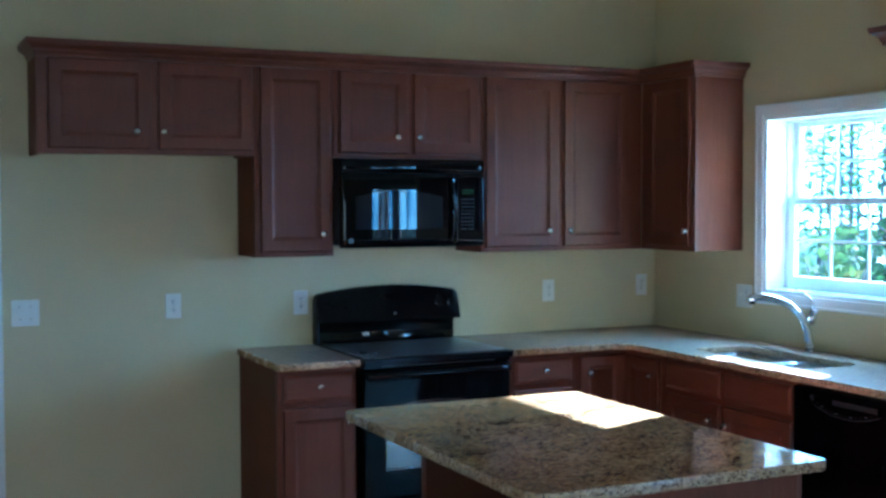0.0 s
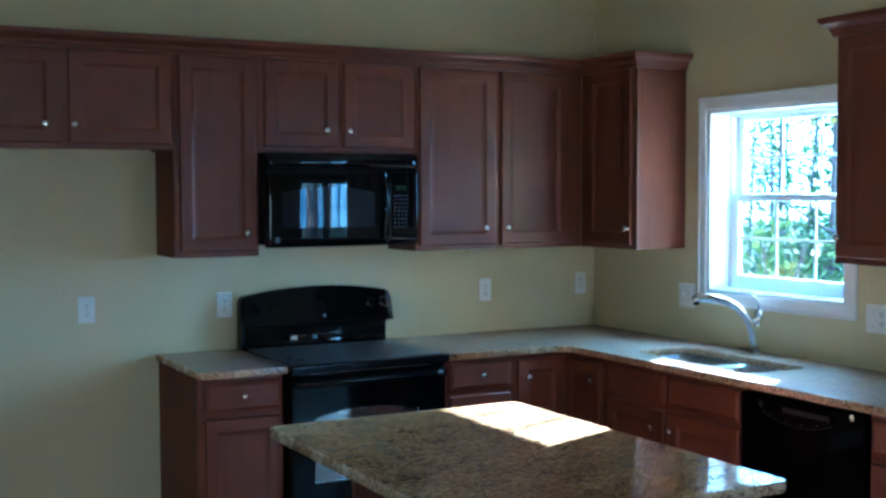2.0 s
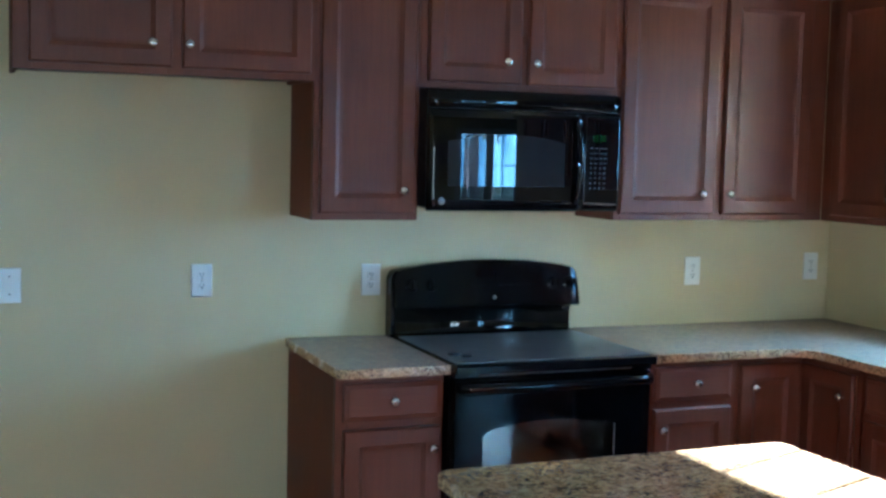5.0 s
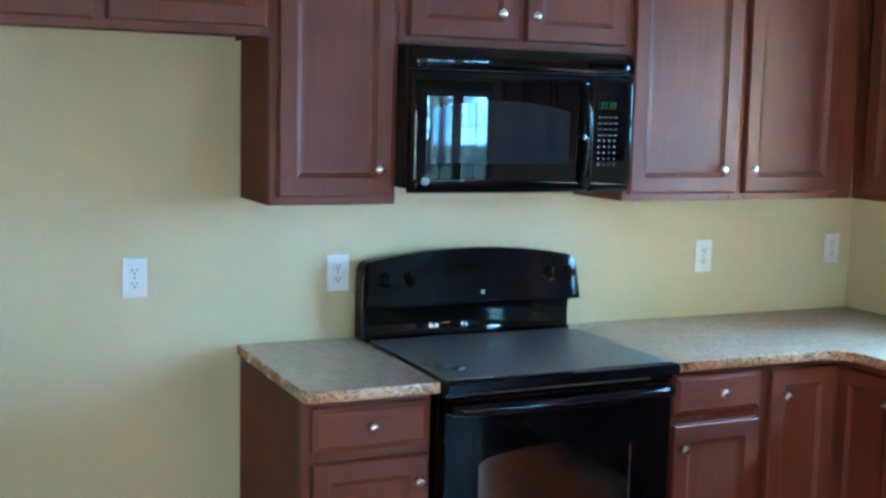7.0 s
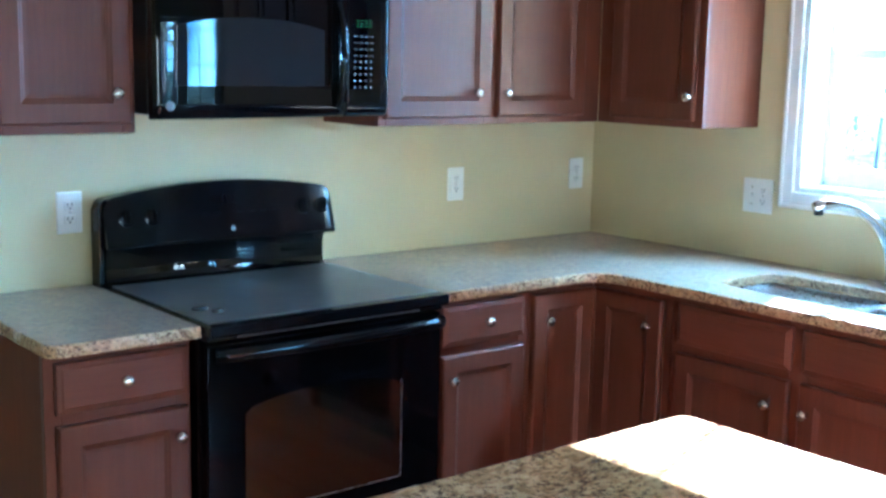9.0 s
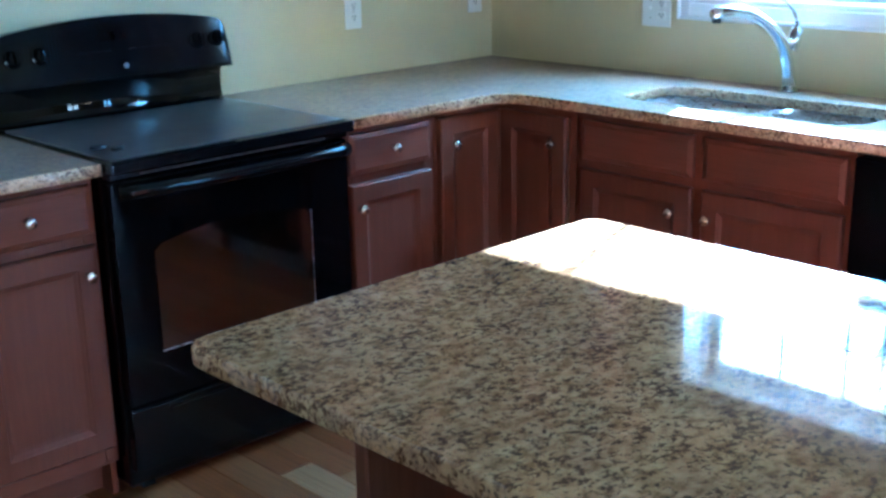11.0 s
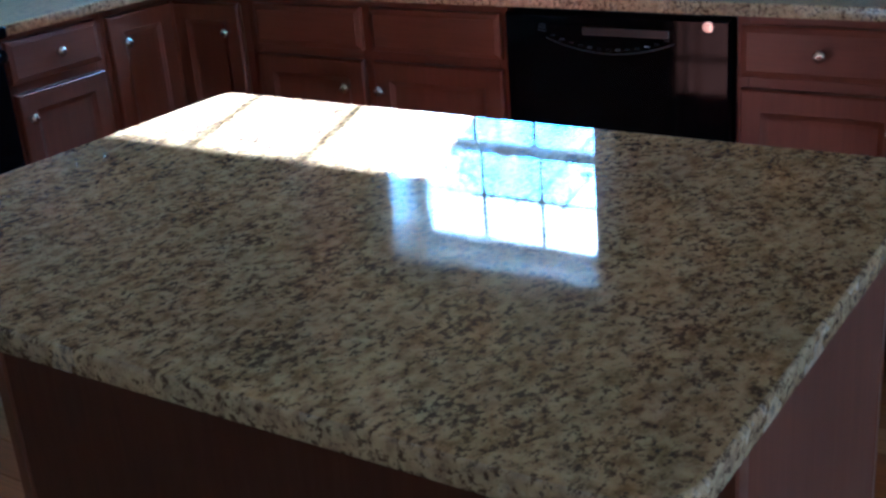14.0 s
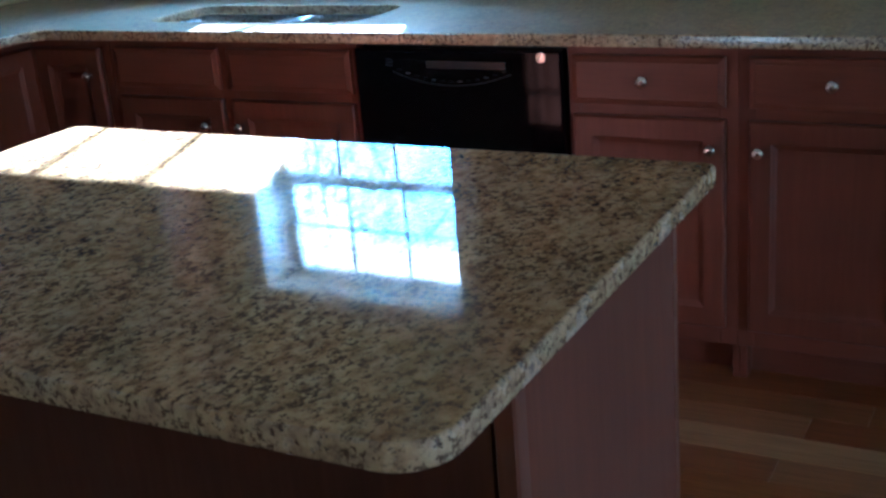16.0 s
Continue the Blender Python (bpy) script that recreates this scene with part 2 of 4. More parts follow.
LEAF_YELLOW = leaf("yellowing_leaves", (0.16, 0.17, 0.04), (0.42, 0.32, 0.08))

def glow_panel(name, a, c, strength, stretch=(1, 1, 0.6)):
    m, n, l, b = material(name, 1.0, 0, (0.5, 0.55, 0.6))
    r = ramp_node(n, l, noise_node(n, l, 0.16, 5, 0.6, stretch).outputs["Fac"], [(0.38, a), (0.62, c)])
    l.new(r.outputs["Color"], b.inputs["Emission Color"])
    # the surface emits its own light, mottled pale blue
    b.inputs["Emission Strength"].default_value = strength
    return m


# emissive stand-ins for the bright sky low behind the trees
SKY_GLOW = glow_panel("glowing_sky_panel", (0.26, 0.58, 0.98), (0.60, 0.90, 1.0), 1.6)
SKY_GLOW_SOUTH = glow_panel("glowing_woods_panel", (0.03, 0.11, 0.22), (0.50, 0.84, 1.0), 1.5, (5, 5, 0.35))


# ---- mesh helpers ----
def finish(name, bm, mat, smooth=False):
    me = bpy.data.meshes.new(name)
    bmesh.ops.recalc_face_normals(bm, faces=bm.faces)
    bm.to_mesh(me)
    bm.free()
    me.materials.append(mat)
    if smooth:
        me.polygons.foreach_set("use_smooth", [True] * len(me.polygons))
    return me


def part(name, bm, mat, parent, label="", smooth=False, at=None):
    """One mesh object under a thing or a part; at: its pose in the parent's space."""
    ob = new(name, finish(name, bm, mat, smooth))
    ob.parent = parent
    if at is not None:
        ob.matrix_basis = at
    return tagged(ob, label)


def thing(name, m, label, category, group="", kind=""):
    ob = new(name)
    ob.empty_display_size = 0.1
    ob.matrix_basis = m
    return tagged(ob, label, category, group, kind)


def box(bm, x0, x1, y0, y1, z0, z1, bevel=0.0, segments=1):
    made = bmesh.ops.create_cube(bm, size=1.0)["verts"]
    bmesh.ops.scale(bm, vec=(x1 - x0, y1 - y0, z1 - z0), verts=made)
    bmesh.ops.translate(bm, vec=((x0 + x1) / 2, (y0 + y1) / 2, (z0 + z1) / 2), verts=made)
    if bevel:
        edges = list({e for v in made for e in v.link_edges})
        bmesh.ops.bevel(bm, geom=edges, offset=bevel, segments=segments, affect="EDGES", profile=0.5)
    return bm


def block(x0, x1, y0, y1, z0, z1, bevel=0.0, segments=1):
    return box(bmesh.new(), x0, x1, y0, y1, z0, z1, bevel, segments)


def lathe(profile, steps=20, bm=None):
    """A turned body about z; profile: (radius, height) pairs."""
    bm = bm or bmesh.new()
    rings = []
    for r, z in profile:
        if r < 1e-6:
            rings.append([bm.verts.new((0, 0, z))])
        else:
            rings.append([bm.verts.new((r * math.cos(2 * math.pi * i / steps), r * math.sin(2 * math.pi * i / steps), z)) for i in range(steps)])
    for a, b in zip(rings, rings[1:]):
        for i in range(steps):
            j = (i + 1) % steps
            q = [a[i % len(a)], a[j % len(a)], b[j % len(b)], b[i % len(b)]]
            q = list(dict.fromkeys(q))
            if len(q) > 2:
                bm.faces.new(q)
    return bm


def tube(points, radii, steps=14, flat=1.0):
    """A round bar along points, with a radius at each; flat squeezes it sideways."""
    bm = bmesh.new()
    pts = [Vector(p) for p in points]
    rings = []
    for i, p in enumerate(pts):
        d = (pts[min(i + 1, len(pts) - 1)] - pts[max(i - 1, 0)]).normalized()
        side = d.cross(Vector((0, 0, 1)))
        side = side.normalized() if side.length > 1e-3 else Vector((1, 0, 0))
        up = side.cross(d).normalized()
        r = radii[i] if isinstance(radii, (list, tuple)) else radii
        rings.append([bm.verts.new(p + side * (r * math.cos(2 * math.pi * k / steps)) + up * (r * flat * math.sin(2 * math.pi * k / steps))) for k in range(steps)])
    for a, b in zip(rings, rings[1:]):
        for k in range(steps):
            bm.faces.new((a[k], a[(k + 1) % steps], b[(k + 1) % steps], b[k]))
    bm.faces.new(rings[0])
    bm.faces.new(rings[-1])
    return bm


def nested(w, h, loops):
    """A front made of nested rectangles; loops: (inset, height out of the back plane), the front facing -y, its corner at the origin."""
    bm = bmesh.new()
    rings = []
    for inset, out in loops:
        rings.append([bm.verts.new(p) for p in ((inset, -out, inset), (w - inset, -out, inset), (w - inset, -out, h - inset), (inset, -out, h - inset))])
    for a, b in zip(rings, rings[1:]):
        for k in range(4):
            bm.faces.new((a[k], a[(k + 1) % 4], b[(k + 1) % 4], b[k]))
    bm.faces.new(rings[-1])
    bm.faces.new(rings[0][::-1])
    return bm


def rounded(x0, x1, y0, y1, r, n=7):
    """The outline of a rectangle with round corners; r: one radius, or four from (x0, y0) round by (x1, y0)."""
    r = r if isinstance(r, (list, tuple)) else (r,) * 4
    pts = []
    for (cx, cy, a0), q in zip(((x0 + r[0], y0 + r[0], 180), (x1 - r[1], y0 + r[1], 270), (x1 - r[2], y1 - r[2], 0), (x0 + r[3], y1 - r[3], 90)), r):
        for k in range(n + 1):
            a = radians(a0 + 90 * k / n)
            pts.append((cx + q * math.cos(a), cy + q * math.sin(a)))
    return pts


def slab_mesh(name, outlines, z0, z1, mat, bevel=0.004):
    """A level slab with holes, from closed outlines."""
    cu = bpy.data.curves.new(name, "CURVE")
    cu.dimensions, cu.fill_mode = "2D", "BOTH"
    cu.extrude, cu.bevel_depth, cu.bevel_resolution = (z1 - z0) / 2 - bevel, bevel, 2
    cu.offset = -bevel
    for pts in outlines:
        s = cu.splines.new("POLY")
        s.points.add(len(pts) - 1)
        for p, (x, y) in zip(s.points, pts):
            p.co = (x, y, 0, 1)
        s.use_cyclic_u = True
    tmp = bpy.data.objects.new(name, cu)
    scene.collection.objects.link(tmp)
    deps = bpy.context.evaluated_depsgraph_get()
    me = bpy.data.meshes.new_from_object(tmp.evaluated_get(deps))
    bpy.data.objects.remove(tmp)
    me.transform(Matrix.Translation((0, 0, (z0 + z1) / 2)))
    me.materials.clear()
    me.materials.append(mat)
    me.materials.append(GRANITE_EDGE)
    for f in me.polygons:
        f.material_index = 1 if abs(f.normal.z) < 0.97 else 0
    return me


def sweep(profile, path):
    """A moulding: profile points (out, z) carried along a level path, mitred; out is to the right of the way."""
    bm = bmesh.new()
    pts = [Vector(p) for p in path]
    rings = []
    for i, p in enumerate(pts):
        a = (p - pts[i - 1]).normalized() if i else None
        b = (pts[i + 1] - p).normalized() if i < len(pts) - 1 else None
        na = Vector((a.y, -a.x)) if a else None
        nb = Vector((b.y, -b.x)) if b else None
        if a and b:
            mit = (na + nb).normalized()
            mit = mit / max(0.2, mit.dot(na))
        else:
            mit = na or nb
        rings.append([bm.verts.new((p.x + mit.x * o, p.y + mit.y * o, z)) for o, z in profile])
    k = len(profile)
    for a, b in zip(rings, rings[1:]):
        for j in range(k):
            bm.faces.new((a[j], a[(j + 1) % k], b[(j + 1) % k], b[j]))
    bm.faces.new(rings[0])
    bm.faces.new(rings[-1])
    return bm


# ---- the plan ----
YW, XW = 5.12, 3.77            # range wall, sink wall
XL, YS, TOP = -3.2, -4.0, 3.0  # far walls, ceiling
COUNTER = 0.914


def wall(name, pieces, mat=WALL, label="yellow painted plaster wall"):
    bm = bmesh.new()
    for p in pieces:
        box(bm, *p)
    return tagged(new(name, finish(name, bm, mat)), label, "wall", kind="structure")


WIN = (3.289, 4.182, 1.165, 2.057)        # y, z of the kitchen window's opening
PAT = (4.62, 6.12, 2.34)                # x, head of the patio door's opening in the breakfast nook
NOOK_X, NOOK_Y = 6.8, 0.9               # east and north walls of the nook
DOOR = (-0.70, 0.145, 2.055)            # x, head of the doorway in the range wall
wall("wall_east", [(XW, XW + 0.16, NOOK_Y, WIN[0], 0, TOP),
                   (XW, XW + 0.16, WIN[0], WIN[1], 0, WIN[2]), (XW, XW + 0.16, WIN[0], WIN[1], WIN[3], TOP), (XW, XW + 0.16, WIN[1], YW + 0.12, 0, TOP)])
wall("wall_north", [(XL, DOOR[0], YW, YW + 0.12, 0, TOP), (DOOR[0], DOOR[1], YW, YW + 0.12, DOOR[2], TOP), (DOOR[1], XW, YW, YW + 0.12, 0, TOP)])
wall("wall_west", [(XL - 0.12, XL, YS, 8.72, 0, TOP)])
GARDEN = (-1.1, 0.7)                    # glazed opening behind the walk
wall("wall_south", [(XL, GARDEN[0], YS - 0.12, YS, 0, TOP), (GARDEN[0], GARDEN[1], YS - 0.12, YS, 2.05, TOP), (GARDEN[1], PAT[0], YS - 0.12, YS, 0, TOP), (PAT[0], PAT[1], YS - 0.12, YS, PAT[2], TOP), (PAT[1], NOOK_X, YS - 0.12, YS, 0, TOP)])
wall("wall_nook_east", [(NOOK_X, NOOK_X + 0.16, YS - 0.12, NOOK_Y + 0.16, 0, TOP)])
wall("wall_nook_north", [(XW + 0.16, NOOK_X, NOOK_Y, NOOK_Y + 0.16, 0, TOP)])
tagged(new("ceiling_nook", finish("ceiling_nook", block(XW + 0.16, NOOK_X + 0.16, YS - 0.12, NOOK_Y + 0.16, TOP, TOP + 0.12), CEIL)), "white painted flat ceiling", "ceiling", kind="structure")
tagged(new("floor_nook", finish("floor_nook", block(XW, NOOK_X, YS, NOOK_Y, -0.10, -0.002), FLOOR)), "hardwood floor of the breakfast nook", "floor", kind="structure")
# the room behind the doorway
FAR = 8.6
HALL = ((-1.1, 0.187), (0.250, 1.75))     # glazed openings in its far wall
wall("wall_far", [(XL, HALL[0][0], FAR, FAR + 0.12, 0, TOP), (HALL[0][0], HALL[0][1], FAR, FAR + 0.12, 2.12, TOP), (HALL[0][1], HALL[1][0], FAR, FAR + 0.12, 0, TOP),
                  (HALL[1][0], HALL[1][1], FAR, FAR + 0.12, 2.12, TOP), (HALL[1][1], XW + 0.16, FAR, FAR + 0.12, 0, TOP)])
wall("wall_far_side", [(XW, XW + 0.16, YW + 0.12, FAR, 0, TOP)])
tagged(new("ceiling", finish("ceiling", block(XL - 0.12, XW + 0.16, YS - 0.12, FAR + 0.12, TOP, TOP + 0.12), CEIL)), "white painted flat ceiling", "ceiling", kind="structure")
tagged(new("floor_far", finish("floor_far", block(XL, XW, YW, FAR, -0.10, 0.004), CARPET)), "beige carpet in the next room", "carpet", kind="structure")


def casing(name, path, width, thick, m, label):
    """Flat white casing with a stepped profile round an opening; path lies in the wall's plane (u, z), the opening to its left."""
    ob = thing(name, m, label, "trim", kind="structure")
    for (u0, z0), (u1, z1) in zip(path, path[1:]):
        along = Vector((u1 - u0, z1 - z0))
        n = Vector((along.y, -along.x)).normalized()
        for a, b, t in ((0.0, 0.72, thick), (0.72, 1.0, thick * 1.35)):
            us = sorted((u0 + n.x * width * a, u1 + n.x * width * b)) if abs(along.x) < 1e-6 else sorted((u0 - (width * b if u0 < u1 else -width * b), u1 + (width * b if u0 < u1 else -width * b)))
            zs = sorted((z0 + n.y * width * a, z1 + n.y * width * b)) if abs(along.y) < 1e-6 else sorted((z0, z1))
            part("casing_board", block(us[0], us[1], -t, 0, zs[0], zs[1], 0.002), TRIM, ob)
    return ob


NORTH = lambda x, y=YW, z=0: pose(x, y, z)                       # fronts that face -y
EAST = lambda y, x=XW, z=0: pose(x, y, z, 0, 0, -90)             # fronts that face -x; local x runs to world -y

casing("trim_doorway", [(0, 0), (0, DOOR[2]), (DOOR[0] - DOOR[1], DOOR[2]), (DOOR[0] - DOOR[1], 0)], 0.066, 0.014, NORTH(DOOR[1]), "white painted door casing")
jamb = thing("trim_doorway_jamb", pose(0, 0, 0), "white painted doorway jamb", "trim", kind="structure")
part("jamb_board", block(DOOR[1] - 0.018, DOOR[1] - 0.001, YW - 0.002, YW + 0.125, 0, DOOR[2]), TRIM, jamb)
part("jamb_board", block(DOOR[0] + 0.001, DOOR[0] + 0.018, YW - 0.002, YW + 0.125, 0, DOOR[2]), TRIM, jamb)
part("jamb_board", block(DOOR[0] + 0.018, DOOR[1] - 0.018, YW - 0.002, YW + 0.125, DOOR[2] - 0.018, DOOR[2] - 0.001), TRIM, jamb)


def baseboard(name, m, length):
    bm = bmesh.new()
    prof = ((0, 0.002), (-0.014, 0.002), (-0.014, 0.075), (-0.009, 0.09), (-0.006, 0.10), (0, 0.10))
    a = [bm.verts.new((0, y, z)) for y, z in prof]
    b = [bm.verts.new((length, y, z)) for y, z in prof]
    for i in range(len(prof)):
        j = (i + 1) % len(prof)
        bm.faces.new((a[i], a[j], b[j], b[i]))
    bm.faces.new(a)
    bm.faces.new(b)
    ob = new(name, finish(name, bm, TRIM))
    ob.matrix_basis = m
    return tagged(ob, "white painted baseboard", "baseboard", kind="structure")


baseboard("baseboard", NORTH(DOOR[1] + 0.07), 1.305 - DOOR[1] - 0.07)
baseboard("baseboard", NORTH(XL), DOOR[0] - 0.07 - XL)
baseboard("baseboard", EAST(1.69), 1.69 - NOOK_Y)
baseboard("baseboard", pose(PAT[0] - 0.08, YS, 0, 0, 0, 180), PAT[0] - 0.08 - XW)
baseboard("baseboard", EAST(NOOK_Y, NOOK_X), NOOK_Y - YS)
baseboard("baseboard", pose(XL, YS, 0, 0, 0, 90), YW - YS)
baseboard("baseboard", pose(XW, YS, 0, 0, 0, 180), XW - GARDEN[1])
baseboard("baseboard", pose(GARDEN[0], YS, 0, 0, 0, 180), GARDEN[0] - XL)
baseboard("baseboard", NORTH(XL, FAR), HALL[0][0] - XL)


# ---- kitchen window ----
def sash(name, parent, u0, u1, z0, z1, y0, y1, rails, cols, rows):
    """A glazed sash; rails: widths of stile, bottom and top."""
    st, bot, top = rails
    f = part(name, block(u0, u0 + st, y0, y1, z0, z1, 0.003), VINYL, parent)
    part("stile", block(u1 - st, u1, y0, y1, z0, z1, 0.003), VINYL, f)
    part("rail", block(u0 + st, u1 - st, y0, y1, z0, z0 + bot, 0.003), VINYL, f)
    part("rail", block(u0 + st, u1 - st, y0, y1, z1 - top, z1, 0.003), VINYL, f)
    g0, g1, h0, h1, ym = u0 + st, u1 - st, z0 + bot, z1 - top, (y0 + y1) / 2
    for c in range(cols):
        for r in range(rows):
            pane = part("pane", block(g0 + (g1 - g0) * c / cols, g0 + (g1 - g0) * (c + 1) / cols, ym - 0.002, ym + 0.002, h0 + (h1 - h0) * r / rows, h0 + (h1 - h0) * (r + 1) / rows), GLASS, f, "clear glass pane")
            pane.visible_shadow = False
    for c in range(1, cols):
        u = g0 + (g1 - g0) * c / cols
        part("muntin", block(u - 0.0065, u + 0.0065, ym - 0.0045, ym + 0.0045, h0, h1, 0.001), VINYL, f)
    for r in range(1, rows):
        z = h0 + (h1 - h0) * r / rows
        part("muntin", block(g0, g1, ym - 0.004, ym + 0.004, z - 0.0065, z + 0.0065, 0.001), VINYL, f)
    return f


win = thing("window_1", EAST(WIN[1]), "white vinyl double-hung window with six-pane sashes", "window", kind="structure")
ww, y0 = WIN[1] - WIN[0], 0.0
part("window_frame", block(0, 0.022, -0.002, 0.200, WIN[2], WIN[3]), TRIM, win)
part("window_frame", block(ww - 0.022, ww, -0.002, 0.200, WIN[2], WIN[3]), TRIM, win)
part("window_frame", block(0.022, ww - 0.022, -0.002, 0.200, WIN[3] - 0.022, WIN[3]), TRIM, win)
part("window_sill", block(0.022, ww - 0.022, -0.002, 0.200, WIN[2], WIN[2] + 0.018, 0.003), TRIM, win)
for u in (0.022, ww - 0.034):
    part("sash_track", block(u, u + 0.012, 0.124, 0.196, WIN[2] + 0.018, WIN[3] - 0.022, 0.002), VINYL, win)
part("sash_track", block(0.034, ww - 0.034, 0.124, 0.196, WIN[3] - 0.034, WIN[3] - 0.022, 0.002), VINYL, win)
sash("lower_sash", win, 0.034, ww - 0.034, WIN[2] + 0.018, 1.645, 0.127, 0.157, (0.044, 0.066, 0.036), 3, 2)
sash("upper_sash", win, 0.034, ww - 0.034, 1.612, WIN[3] - 0.034, 0.161, 0.191, (0.044, 0.036, 0.024), 3, 2)
part("sash_lock", block(ww / 2 - 0.03, ww / 2 + 0.03, 0.135, 0.160, 1.645, 1.657, 0.004), VINYL, win)
cas = thing("trim_window", EAST(WIN[1]), "white painted window casing", "trim", kind="structure")
for a in ((-0.050, 0.0, WIN[2] - 0.056, WIN[3] + 0.056), (ww, ww + 0.058, WIN[2] - 0.056, WIN[3] + 0.056), (0.0, ww, WIN[3], WIN[3] + 0.056), (0.0, ww, WIN[2] - 0.056, WIN[2])):
    part("casing_board", block(a[0], a[1], -0.013, 0, a[2], a[3], 0.003), TRIM, cas)
for a in ((-0.050, -0.036, WIN[2] - 0.056, WIN[3] + 0.056), (ww + 0.044, ww + 0.058, WIN[2] - 0.056, WIN[3] + 0.056), (-0.036, ww + 0.044, WIN[3] + 0.042, WIN[3] + 0.056), (-0.036, ww + 0.044, WIN[2] - 0.056, WIN[2] - 0.042)):
    part("casing_bead", block(a[0], a[1], -0.020, -0.012, a[2], a[3], 0.003), TRIM, cas)


def glazed_door(name, m, width, height, leaves, label, cols=3, rails=(0.11, 0.2, 0.12)):
    """Glazed leaves in white frames."""
    d = thing(name, m, label, "door", kind="structure")
    part("door_frame", block(0.001, 0.035, 0.0, 0.12, 0, height - 0.001), TRIM, d)
    part("door_frame", block(width - 0.035, width - 0.001, 0.0, 0.12, 0, height - 0.001), TRIM, d)
    part("door_frame", block(0.035, width - 0.035, 0.0, 0.12, height - 0.035, height - 0.001), TRIM, d)
    w = (width - 0.07) / leaves
    for k in range(leaves):
        sash("door_leaf", d, 0.035 + k * w, 0.035 + (k + 1) * w, 0.015, height - 0.04, 0.04, 0.085, rails, cols, 5)
    return d


glazed_door("door_patio", pose(PAT[1], YS, 0, 0, 0, 180), PAT[1] - PAT[0], PAT[2], 2, "white two-leaf glazed patio door", 2, (0.09, 0.36, 0.10))
glazed_door("door_garden", pose(GARDEN[1], YS, 0, 0, 0, 180), GARDEN[1] - GARDEN[0], 2.05, 2, "white glazed garden door with small panes")
for k, (a, b) in enumerate(HALL):
    glazed_door("door_far", NORTH(a, FAR), b - a, 2.12, 2, "white glazed door in the next room")


# ---- cabinets ----
DOOR_LOOPS = ((0.0, 0.0), (0.0, 0.014), (0.003, 0.018), (0.006, 0.020), (0.054, 0.020), (0.058, 0.0165), (0.061, 0.0155), (0.068, 0.011), (0.080, 0.0095))
DRAWER_LOOPS = ((0.0, 0.0), (0.0, 0.012), (0.004, 0.015), (0.012, 0.0175), (0.016, 0.020))
KNOB = finish("knob", lathe(((0.0, 0), (0.0085, 0), (0.0075, 0.003), (0.0055, 0.008), (0.006, 0.013), (0.011, 0.016), (0.0145, 0.019), (0.0155, 0.023), (0.0145, 0.027), (0.010, 0.030), (0.0, 0.0313)), 20), NICKEL, True)


def knob(parent, u, z, out=0.020):
    k = new("knob", KNOB)
    k.parent = parent
    k.matrix_basis = pose(u, -out + 0.0005, z, 90, 0, 0)
    return tagged(k, "satin nickel knob")


def front(kind, parent, u0, u1, z0, z1, depth, knob_at=None):
    """A door or drawer front on the face frame at that depth from the wall."""
    bm = nested(u1 - u0, z1 - z0, DOOR_LOOPS if kind == "door" else DRAWER_LOOPS)
    f = part(kind if kind == "door" else "drawer_front", bm, WOOD if kind == "door" else WOOD_X, parent, at=pose(u0, -depth - 0.0005, z0))
    if knob_at:
        knob(f, knob_at[0] - u0, knob_at[1] - z0)
    return f


def face_frame(parent, u0, u1, z0, z1, depth, stiles, rails):
    """Stiles and rails of 20 mm, proud of the box; the doors lie on them."""
    for a, b in stiles:
        part("stile", block(a, b, -depth, -depth + 0.02, z0, z1, 0.0015), WOOD, parent)
    edges = sorted(stiles)
    for a, b in rails:
        for (s0, s1), (t0, t1) in zip(edges, edges[1:]):
            part("rail", block(s1, t0, -depth, -depth + 0.02, a, b, 0.0015), WOOD_X, parent)


BD, UD = 0.61, 0.305      # depths of base and wall cabinets to the face of their frames


def base_box(cab, w, depth=BD, sides=True):
    """The carcass: two sides, bottom, back and a recessed toe kick."""
    part("side_panel", block(0.0005, 0.018, -depth + 0.02, -0.002, 0.0, COUNTER - 0.033), WOOD_SIDE, cab)
    part("side_panel", block(w - 0.018, w - 0.0005, -depth + 0.02, -0.002, 0.0, COUNTER - 0.033), WOOD_SIDE, cab)
    part("bottom", block(0.018, w - 0.018, -depth + 0.02, -0.02, 0.10, 0.118), WOOD_IN, cab)
    part("back_panel", block(0.018, w - 0.018, -0.02, -0.002, 0.10, COUNTER - 0.033), WOOD_IN, cab)
    part("toe_kick", block(0.018, w - 0.018, -depth + 0.075, -depth + 0.09, 0.0, 0.10), WOOD_X, cab, "dark toe kick board")


def base_cabinet(m, w, fronts, stiles, label, drawer=True):
    cab = thing("base_cabinet", m, label, "cabinet", "kitchen base cabinets")
    base_box(cab, w)
    rails = [(0.10, 0.15), (COUNTER - 0.065, COUNTER - 0.033)] + ([(0.69, 0.73)] if drawer else [])
    face_frame(cab, 0, w, 0.10, COUNTER - 0.033, BD, stiles, rails)
    for f in fronts:
        front(f[0], cab, f[1], f[2], f[3], f[4], BD, f[5])
    return cab


DZ0, DZ1, BZ0, BZ1, KD, KB = 0.732, 0.857, 0.150, 0.703, 0.797, 0.630

# left of the range
base_cabinet(NORTH(1.305), 0.378, [("drawer", 0.026, 0.366, DZ0, DZ1, (0.194, KD)), ("door", 0.026, 0.366, BZ0, BZ1, (0.333, KB))],
             [(0.0, 0.04), (0.340, 0.378)], "narrow cherry-stained base cabinet with one drawer over one door")
